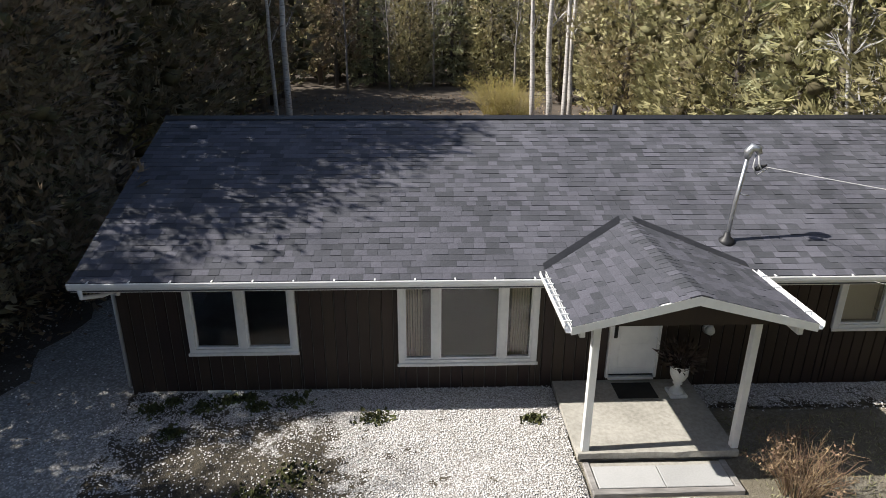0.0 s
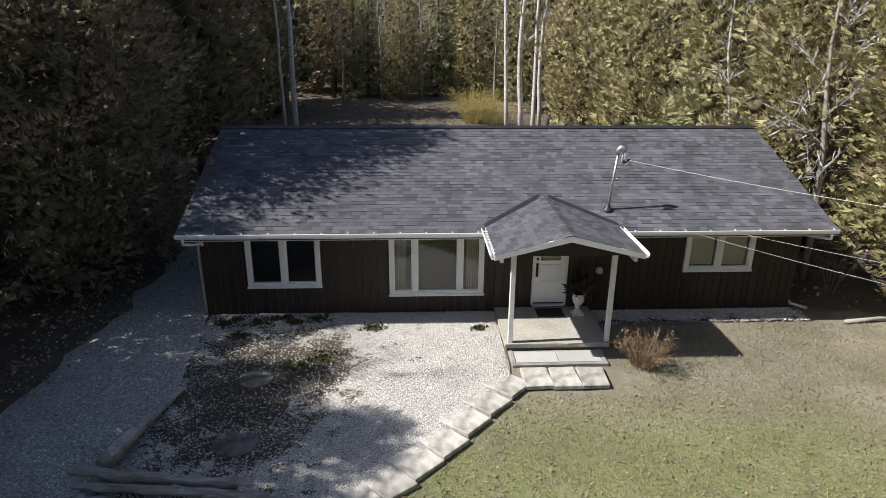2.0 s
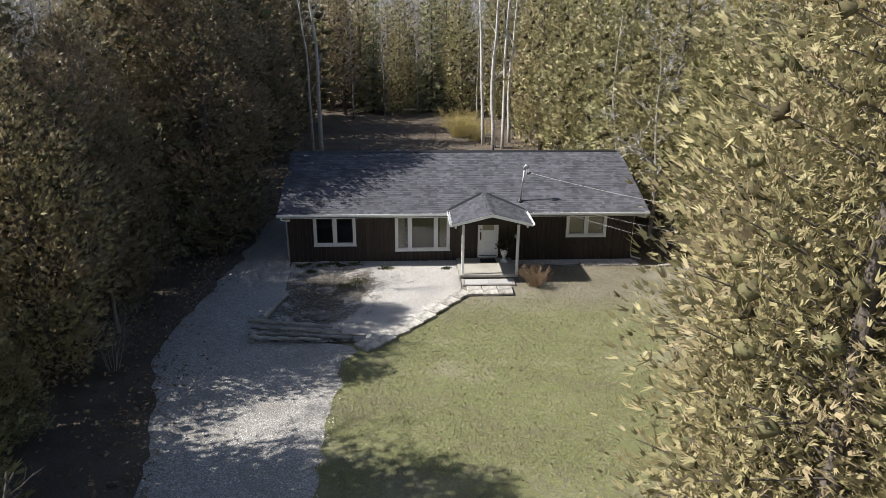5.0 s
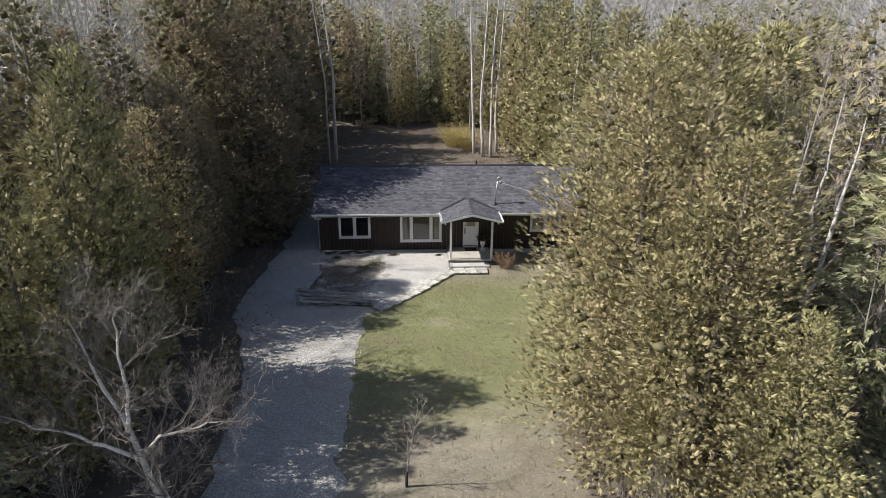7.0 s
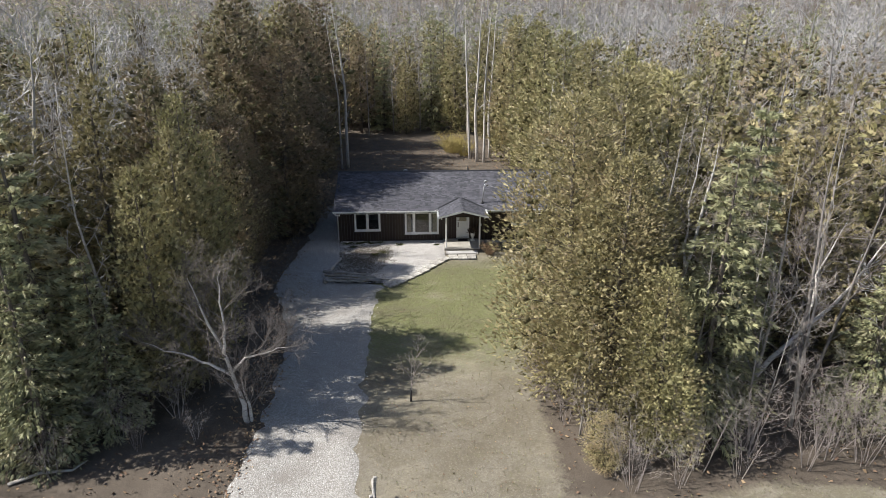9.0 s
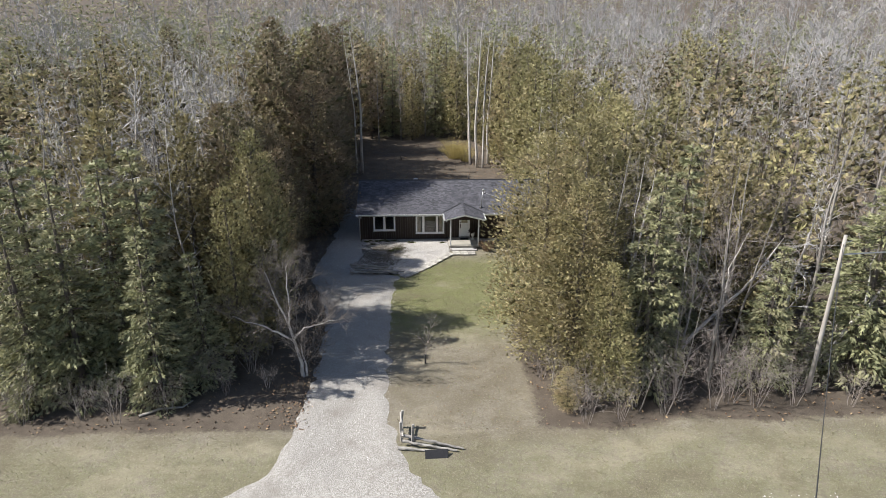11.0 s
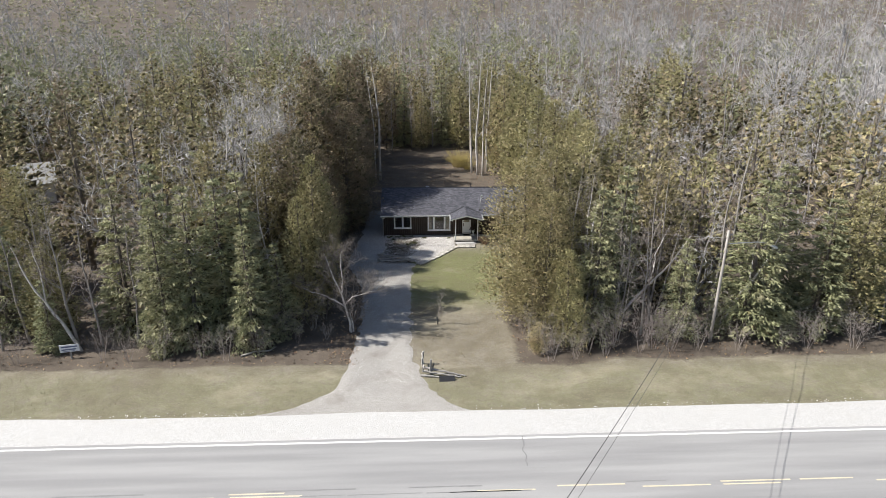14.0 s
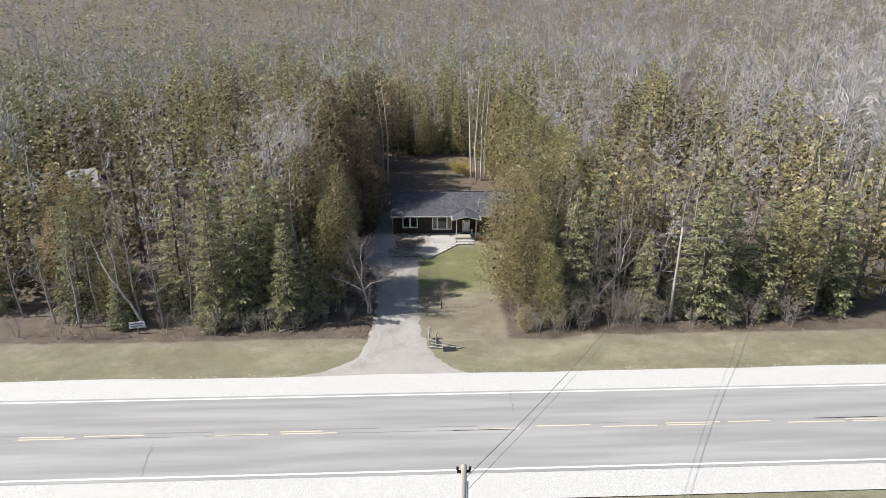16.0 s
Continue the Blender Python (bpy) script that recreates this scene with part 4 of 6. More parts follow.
# ---- weathered rails round the bed, stone lids ----
def log(a, b, r0, r1, seed, parent, name="rail"):
    r_ = random.Random(seed)
    a, b = Vector(a), Vector(b)
    n_ = 14
    pts, rad = [], []
    for i in range(n_ + 1):
        p = a.lerp(b, i / n_) + Vector((0, r_.uniform(-1, 1), r_.uniform(-1, 1))) * 0.018
        pts.append(p)
        rad.append((r0 + (r1 - r0) * i / n_) * r_.uniform(0.82, 1.12))
    v_, f_ = tube(pts, rad, 9)
    v_ = [p + Vector((0, r_.uniform(-1, 1), r_.uniform(-1, 1))) * 0.012 for p in v_]
    return part(name, raw_mesh(name, v_, f_, M_LOG), parent)


pile = thing("rail_fence_pile", "low stack of split weathered grey cedar rails", "log pile")
log((-0.35, -6.32, 0.36), (2.6, -6.50, 0.16), 0.091, 0.058, 1, pile)
log((1.3, -6.55, 0.10), (3.75, -6.72, -0.12), 0.084, 0.052, 2, pile)
log((-0.25, -6.50, 0.20), (2.9, -6.66, 0.03), 0.077, 0.058, 3, pile)
log((-0.30, -6.68, 0.06), (3.3, -6.80, -0.14), 0.091, 0.058, 4, pile)
log((-0.22, -6.95, 0.03), (2.2, -6.98, -0.10), 0.070, 0.052, 5, pile)
log((0.05, -6.2, 0.05), (2.3, -6.35, -0.05), 0.084, 0.065, 6, pile)
log((-0.15, -7.1, 0.0), (-0.05, -6.1, 0.02), 0.140, 0.117, 7, pile, "cross_log")
side = thing("fallen_rail", "weathered grey rail lying beside the stone bed", "log")
log((0.0, -5.9, 0.25), (0.25, -4.6, 0.16), 0.140, 0.091, 8, side)
log((0.05, -5.3, 0.12), (0.45, -3.5, 0.08), 0.126, 0.065, 9, side)
log((-0.1, -5.8, 0.06), (0.15, -4.4, 0.05), 0.154, 0.091, 10, side)
for cx, cy, r_ in ((1.9, -3.0, 0.36), (1.95, -5.0, 0.42)):
    thing("round_lid", "round weathered concrete lid set in the stone bed", "lid", pose(cx, cy, ground_z(cx, cy) + 0.03),
          lathe("round_lid", M_LID, [(r_, 0.0), (r_, 0.045), (r_ - 0.02, 0.055), (r_ * 0.5, 0.06), (0.01, 0.062)], 28), "lids in the stone bed")


# ---- vegetation ----
UPV = np.array([0.0, 0.0, 1.0])


def unit(a):
    return a / np.maximum(1e-9, np.linalg.norm(a, axis=-1, keepdims=True))


def sprays(B, D, L, wide, r_, lobes=True):
    """Feathery sprays, each a small fan of its own: base points, directions, lengths."""
    n_ = len(B)
    D = unit(D)
    S = unit(np.cross(D, r_.normal(0, 1, (n_, 3))))
    N = np.cross(D, S)
    L = L[:, None]
    if lobes:
        V = np.stack([B - S * L * 0.10, B + S * L * 0.10, B + D * L * 0.62 + S * L * wide * 1.9, B + D * L * 0.92 + S * L * wide * 0.75 + N * L * 0.12,
                      B + D * L * 0.85 - S * L * wide * 1.3 - N * L * 0.05], 1).reshape(-1, 3)
        base = np.array([(0, 1, 2), (0, 1, 3), (0, 1, 4)])
        k = 5
    else:
        V = np.stack([B - S * L * wide * 0.6, B + D * L * 0.55 + S * L * wide, B + D * L, B + D * L * 0.4 - S * L * wide], 1).reshape(-1, 3)
        base = np.array([(0, 1, 2), (0, 2, 3)])
        k = 4
    F = (base[None] + (np.arange(n_) * k)[:, None, None]).reshape(-1, 3)
    return V, F


def stalks(A, E, ra, re_, r_):
    """Thin three-sided sticks from A to E."""
    n_ = len(A)
    d = unit(E - A)
    s = unit(np.cross(d, r_.normal(0, 1, (n_, 3))))
    c = np.cross(d, s)
    ra, re_ = np.broadcast_to(ra, (n_,))[:, None], np.broadcast_to(re_, (n_,))[:, None]
    ring = []
    for w in (0, 2.094, 4.189):
        o = s * math.cos(w) + c * math.sin(w)
        ring.append((o * ra + A, o * re_ + E))
    V = np.stack([ring[0][0], ring[1][0], ring[2][0], ring[0][1], ring[1][1], ring[2][1]], 1).reshape(-1, 3)
    base = np.array([(0, 1, 4), (0, 4, 3), (1, 2, 5), (1, 5, 4), (2, 0, 3), (2, 3, 5)])
    F = (base[None] + (np.arange(n_) * 6)[:, None, None]).reshape(-1, 3)
    return V, F


def merge(pieces):
    V, F, n_ = [], [], 0
    for v, f in pieces:
        V.append(np.asarray(v, dtype=float).reshape(-1, 3))
        F.append(np.asarray(f, dtype=int).reshape(-1, 3) + n_)
        n_ += len(v)
    return np.concatenate(V), np.concatenate(F)


def conifer(seed, h, r, boughs, per, size, shape, bare=0.06, wide=0.17, core=1.0):
    """Trunk and crown arrays of a cedar (full and rounded) or a spruce (tiered and pointed): every bough carries a
    clump of live sprays round an added core that stands in for the shade inside the crown."""
    r_ = np.random.default_rng(seed)
    lean = r_.normal(0, 0.02, 2)
    tr = tube([(lean[0] * h * u, lean[1] * h * u, h * u * 0.97) for u in (-0.02, 0.25, 0.5, 0.75, 1.0)], [0.016 * h, 0.012 * h, 0.009 * h, 0.005 * h, 0.001 * h], 7)
    n_ = boughs
    u = (np.arange(n_) + r_.random(n_)) / n_
    ang = np.arange(n_) * 2.39996 + r_.normal(0, 0.35, n_)
    if shape == 'cedar':
        u = bare + (0.985 - bare) * u
        L = r * np.minimum(1.0, (1 - u) * 2.0) ** 0.62 * (0.72 + 0.28 * np.minimum(1, u / 0.22))
        L = L * (1 + 0.17 * np.sin(ang * 2 + seed + u * 4) + 0.12 * np.sin(ang * 5 + u * 9)) * (0.72 + 0.36 * r_.random(n_))
        rise_ = 0.38 + 0.25 * r_.random(n_)
        a_, b_, c_ = 0.36 * L + 0.14, 0.27 * L + 0.17, 0.25 * L + 0.20
    else:
        tiers = max(7, n_ // 7)
        u = bare + (0.985 - bare) * (np.floor(u ** 1.12 * tiers) + 0.35 * r_.random(n_)) / tiers
        L = (r * (1 - u) ** 0.88 * (0.74 + 0.26 * np.minimum(1, u / 0.1)) + 0.10) * (0.74 + 0.38 * r_.random(n_))
        rise_ = -0.34 + 0.55 * u + 0.12 * r_.normal(0, 1, n_)
        a_, b_, c_ = 0.40 * L + 0.08, 0.23 * L + 0.11, 0.075 * L + 0.08
    D = unit(np.stack([np.cos(ang), np.sin(ang), rise_], 1))
    S = unit(np.cross(D, UPV))
    T = np.cross(S, D)
    z = u * h - L * 0.6 * D[:, 2] * (1 if shape == 'cedar' else 0.3)
    z = np.clip(z, 0.3, h * 0.97)
    root = np.stack([lean[0] * z, lean[1] * z, z], 1)
    C = root + D * (L * 0.62)[:, None]
    C[:, 2] = np.maximum(C[:, 2], 0.3)
    br = stalks(root, C + D * (a_ * 0.6)[:, None], 0.0034 * h * (1 - u * 0.7), 0.0008 * h, r_)
    # made-up solid core in each bough, to block light inside the crown
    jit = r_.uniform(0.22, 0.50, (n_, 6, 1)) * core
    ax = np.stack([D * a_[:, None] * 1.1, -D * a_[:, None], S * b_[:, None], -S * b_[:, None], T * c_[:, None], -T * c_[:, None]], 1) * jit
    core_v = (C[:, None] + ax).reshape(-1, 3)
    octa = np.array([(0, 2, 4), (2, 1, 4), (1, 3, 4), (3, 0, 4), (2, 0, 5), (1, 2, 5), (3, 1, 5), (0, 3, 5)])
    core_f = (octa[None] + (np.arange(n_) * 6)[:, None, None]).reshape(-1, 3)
    share = np.maximum(0.45, L / max(0.3, float(L.mean())))
    idx = np.repeat(np.arange(n_), np.maximum(3, (per * np.minimum(1.5, share)).astype(int)))
    k = len(idx)
    q = unit(r_.normal(0, 1, (k, 3)) + np.array([0.25, 0.0, 0.2]))
    rad = (0.40 + 0.66 * r_.random(k) ** 0.8)[:, None]
    off = (D[idx] * (q[:, :1] * a_[idx][:, None] * 1.15) + S[idx] * (q[:, 1:2] * b_[idx][:, None]) + T[idx] * (q[:, 2:] * c_[idx][:, None])) * rad
    if shape == 'cedar':
        W = unit(off) * 0.75 + D[idx] * 0.45 + r_.normal(0, 0.42, (k, 3)) + UPV * 0.30
    else:
        W = D[idx] * 0.8 + S[idx] * (q[:, 1:2] * 0.7) + r_.normal(0, 0.38, (k, 3)) - UPV * 0.12
    V, F = sprays(C[idx] + off * 0.9, W, size * (0.65 + 0.8 * r_.random(k)) * (1.12 - 0.35 * u[idx]), wide if shape == 'cedar' else wide * 0.85, r_, True)
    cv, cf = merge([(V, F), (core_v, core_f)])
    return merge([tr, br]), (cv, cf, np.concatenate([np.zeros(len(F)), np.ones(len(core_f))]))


def bare_tree(seed, h, spread, levels=4, stems=1, limb=12, fine=5, rad=0.011, up=0.55, minr=0.006, paths=()):
    """Trunk arrays and twig arrays of a leafless broadleaf tree."""
    r_ = np.random.default_rng(seed)
    trunk, limbs = [], []
    A0, D0, L0, R0 = [], [], [], []
    for s in range(stems):
        a = 2 * math.pi * (s / stems) + r_.random()
        lean = (0.05 if stems == 1 else 0.11 if stems == 2 else 0.22) * (0.6 + 0.8 * r_.random())
        pts, rr = [], []
        p = np.array([0.12 * math.cos(a) * (stems > 1), 0.12 * math.sin(a) * (stems > 1), -0.15])
        d = unit(np.array([math.cos(a) * lean, math.sin(a) * lean, 1.0]))
        k = 10
        hh = h * (1 if s == 0 else 0.72 + 0.25 * r_.random())
        for i in range(k + 1):
            pts.append(tuple(p))
            rr.append(max(minr, rad * hh * (1 - i / k) ** 0.8 / (1 if stems == 1 else 1.3)))
            if i > 2:
                for q in range(max(1, int(round(limb / 8)))):
                    w = r_.random() * 2 * math.pi
                    A0.append(p.copy())
                    D0.append(unit(np.array([math.cos(w), math.sin(w), up + 0.7 * r_.random()])) + d * 0.25)
                    L0.append(spread * (1.15 - 0.75 * i / k) * (0.55 + 0.7 * r_.random()))
                    R0.append(max(minr, rr[-1] * 0.48))
            p = p + d * (hh / k)
            d = unit(d * (np.array([0.85, 0.85, 1]) if stems < 3 else 1.0) + r_.normal(0, 0.05, 3) * np.array([1, 1, 0.3]))
        trunk.append(tube(pts, rr, 7))
    for line, r0 in paths:
        line = np.array(line, float)
        t_ = np.linspace(0, len(line) - 1, 11)
        pts = np.stack([np.interp(t_, np.arange(len(line)), line[:, j]) for j in range(3)], 1)
        pts[1:] += r_.normal(0, 0.035, (10, 3))
        rr = [max(minr, r0 * (1 - i / 10) ** 0.7) for i in range(11)]
        trunk.append(tube([tuple(p) for p in pts], rr, 7))
        for i in range(3, 11):
            d = unit(pts[i] - pts[i - 1])
            for q in range(max(1, int(round(limb / 8)))):
                w = r_.random() * 2 * math.pi
                A0.append(pts[i])
                D0.append(unit(np.array([math.cos(w), math.sin(w), up * r_.random() + 0.1])) + d * 0.6)
                L0.append(spread * (1.1 - 0.06 * i) * (0.5 + 0.7 * r_.random()))
                R0.append(max(minr, rr[i] * 0.5))
    A, D, L, R = np.array(A0), unit(np.array(D0)), np.array(L0), np.array(R0)
    out = []
    for lev in range(levels):
        # each limb is bent once, and bears finer ones along its length
        M_ = A + D * (L * 0.5)[:, None]
        D2 = unit(D + r_.normal(0, 0.22, D.shape) + UPV * 0.12)
        E = M_ + D2 * (L * 0.5)[:, None]
        if lev == levels - 1 and lev > 0:
            piece = [sprays(A, D + (D2 - D) * 0.5, L, 1.1 * minr / max(0.3, float(L.mean())), r_, False)]
        else:
            piece = [stalks(A, M_, R, R * 0.7, r_), stalks(M_, E, R * 0.7, np.maximum(minr * 0.6, R * 0.35), r_)]
        (trunk if lev == 0 and not paths else out).extend(piece)
        if lev == levels - 1:
            break
        k = fine if lev < levels - 2 else max(3, fine - 1)
        idx = np.repeat(np.arange(len(A)), k)
        t_ = 0.25 + 0.75 * r_.random(len(idx))
        P = np.where((t_ < 0.5)[:, None], A[idx] + D[idx] * (L[idx] * t_)[:, None], M_[idx] + D2[idx] * (L[idx] * (t_ - 0.5))[:, None])
        Dn = unit(D2[idx] * 0.8 + r_.normal(0, 0.62, (len(idx), 3)) + UPV * 0.18)
        L, R = L[idx] * (0.32 + 0.3 * r_.random(len(idx))), np.maximum(minr * 0.7, R[idx] * 0.5)
        A, D = P, Dn
    return merge(trunk), merge(out)


def plant(name, label, category, arrays, mats, m, group=""):
    ob = thing(name, label, category, m, group=group)
    for nm, arr, mt in zip(("trunk", "crown"), arrays, mats):
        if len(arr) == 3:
            part(nm, tri_mesh(nm, arr[0], arr[1], [mt, M_BOUGH_CORE], arr[2]), ob)
        else:
            part(nm, tri_mesh(nm, arr[0], arr[1], [mt]), ob)
    return ob


G = "trees of the surrounding wood"
KINDS = {
    "cedar": ("cedar_tree", "tall white cedar, olive foliage bronzed by winter", "cedar tree", (M_BARK, M_CEDAR)),
    "finecedar": ("cedar_tree", "broad white cedar with feathery olive and bronze sprays", "cedar tree", (M_BARK, M_CEDAR)),
    "featherycedar": ("cedar_tree", "broad white cedar with fine feathery olive and bronze sprays", "cedar tree", (M_BARK, M_CEDAR)),
    # the next two carry their shade in the foliage colour
    "duskcedar": ("cedar_tree", "white cedar with fine bronze sprays darkened as shade", "cedar tree", (M_BARK, M_SHADED_CEDAR)),
    "darkcedar": ("cedar_tree", "dense white cedar, bronze green foliage darkened as shade", "cedar tree", (M_BARK, M_SHADED_CEDAR)),
    "spruce": ("spruce_tree", "pointed green spruce with drooping tiers of boughs", "spruce tree", (M_BARK, M_SPRUCE)),
    "poplar": ("bare_poplar", "leafless pale-barked poplar with upswept grey twigs", "bare tree", (M_PALE_BARK, M_TWIG)),
    "birch": ("birch_tree", "leafless white-barked birch with fine grey twigs", "birch tree", (M_BIRCH, M_TWIG)),
    "brush": ("bare_shrub", "tangled leafless grey shrub at the wood's edge", "shrub", (M_TWIG, M_TWIG)),
}
NEAR = {
    "cedar": [conifer(11, 11, 2.6, 105, 56, 0.27, 'cedar', core=0.7), conifer(12, 11, 2.3, 98, 56, 0.27, 'cedar', core=0.7), conifer(13, 11, 2.7, 108, 56, 0.27, 'cedar', core=0.7)],
    "finecedar": [conifer(16, 11, 2.7, 112, 100, 0.22, 'cedar', wide=0.14, core=0.55), conifer(17, 11, 2.9, 116, 100, 0.22, 'cedar', wide=0.14, core=0.55)],
    "featherycedar": [conifer(18, 11, 2.8, 150, 150, 0.165, 'cedar', wide=0.125, core=0.45), conifer(19, 11, 2.9, 150, 150, 0.165, 'cedar', wide=0.125, core=0.45)],
    "darkcedar": [conifer(21, 13, 2.8, 105, 56, 0.28, 'cedar', 0.12, core=0.85), conifer(22, 13, 2.5, 100, 56, 0.28, 'cedar', 0.16, core=0.85)],
    "spruce": [conifer(31, 11, 2.6, 125, 58, 0.27, 'spruce', wide=0.135, core=0.8), conifer(32, 11, 2.2, 115, 58, 0.27, 'spruce', wide=0.135, core=0.8), conifer(33, 11, 2.4, 105, 58, 0.27, 'spruce', wide=0.135, core=0.8)],
    "poplar": [bare_tree(41, 14, 3.0, 4, 1, 14, 4, 0.0095), bare_tree(42, 14, 3.6, 4, 2, 8, 5, 0.0095), bare_tree(43, 14, 2.4, 4, 1, 12, 5, 0.0095)],
    "birch": [bare_tree(51, 16, 1.8, 4, 1, 10, 4, 0.012), bare_tree(52, 16, 2.0, 4, 1, 8, 4, 0.012)],
    "brush": [bare_tree(61, 2.6, 1.3, 3, 6, 8, 4, 0.008, 0.5, 0.004), bare_tree(62, 2.2, 1.5, 3, 7, 8, 4, 0.008, 0.4, 0.004)],
}
MID = {
    "cedar": [conifer(14, 13, 2.5, 54, 18, 0.48, 'cedar', core=0.85), conifer(15, 13, 2.8, 56, 18, 0.48, 'cedar', core=0.85), conifer(29, 13, 3.0, 54, 18, 0.48, 'cedar', core=0.85)],
    "darkcedar": [conifer(24, 14, 2.7, 54, 18, 0.48, 'cedar', 0.13, core=0.85), conifer(25, 14, 2.4, 52, 18, 0.48, 'cedar', 0.13, core=0.85)],
    "spruce": [conifer(34, 13, 2.4, 78, 14, 0.48, 'spruce', core=0.9), conifer(35, 13, 2.0, 74, 14, 0.48, 'spruce', core=0.9)],
    "poplar": [bare_tree(44, 14, 3.2, 3, 1, 16, 6, 0.010, 0.6, 0.017), bare_tree(45, 14, 3.8, 3, 2, 8, 6, 0.010, 0.6, 0.017), bare_tree(46, 14, 2.8, 3, 1, 16, 6, 0.010, 0.6, 0.017)],
    "birch": [bare_tree(57, 16, 2.2, 3, 1, 12, 5, 0.0065, 0.6, 0.012)],
}
NEAR["duskcedar"] = NEAR["featherycedar"][1:]
stock = {}


def put(tier, kind, x, y, h, rot=None, wide=1.0, variant=None):
    """Stands a tree of that kind at (x, y), h metres high."""
    src = (NEAR if tier == "near" else MID)[kind]
    i = rng.randrange(len(src)) if variant is None else variant
    rot = rng.uniform(0, 360) if rot is None else rot
    base = src[i][0][0][:, 2].max()
    key = (tier, kind, i)
    name, label, cat, mats = KINDS[kind]
    # leafless trees farther off take the haze-greyed twigs
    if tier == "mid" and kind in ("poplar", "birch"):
        mats = (mats[0], M_HAZE_TWIG)
    s = h / base
    if key not in stock:
        stock[key] = plant(name, label, cat, src[i], mats, pose(0, 0, 0), G)
        ob = stock[key]
    else:
        ob = copy_thing(stock[key], pose(0, 0, 0))
    ob.scale = (s * wide, s * wide, s)
    ob.matrix_basis = pose(x, y, ground_z(x, y) - 0.05, rng.uniform(-1.5, 1.5), rng.uniform(-1.5, 1.5), rot) @ Matrix.Diagonal((s * wide, s * wide, s, 1))
    return ob


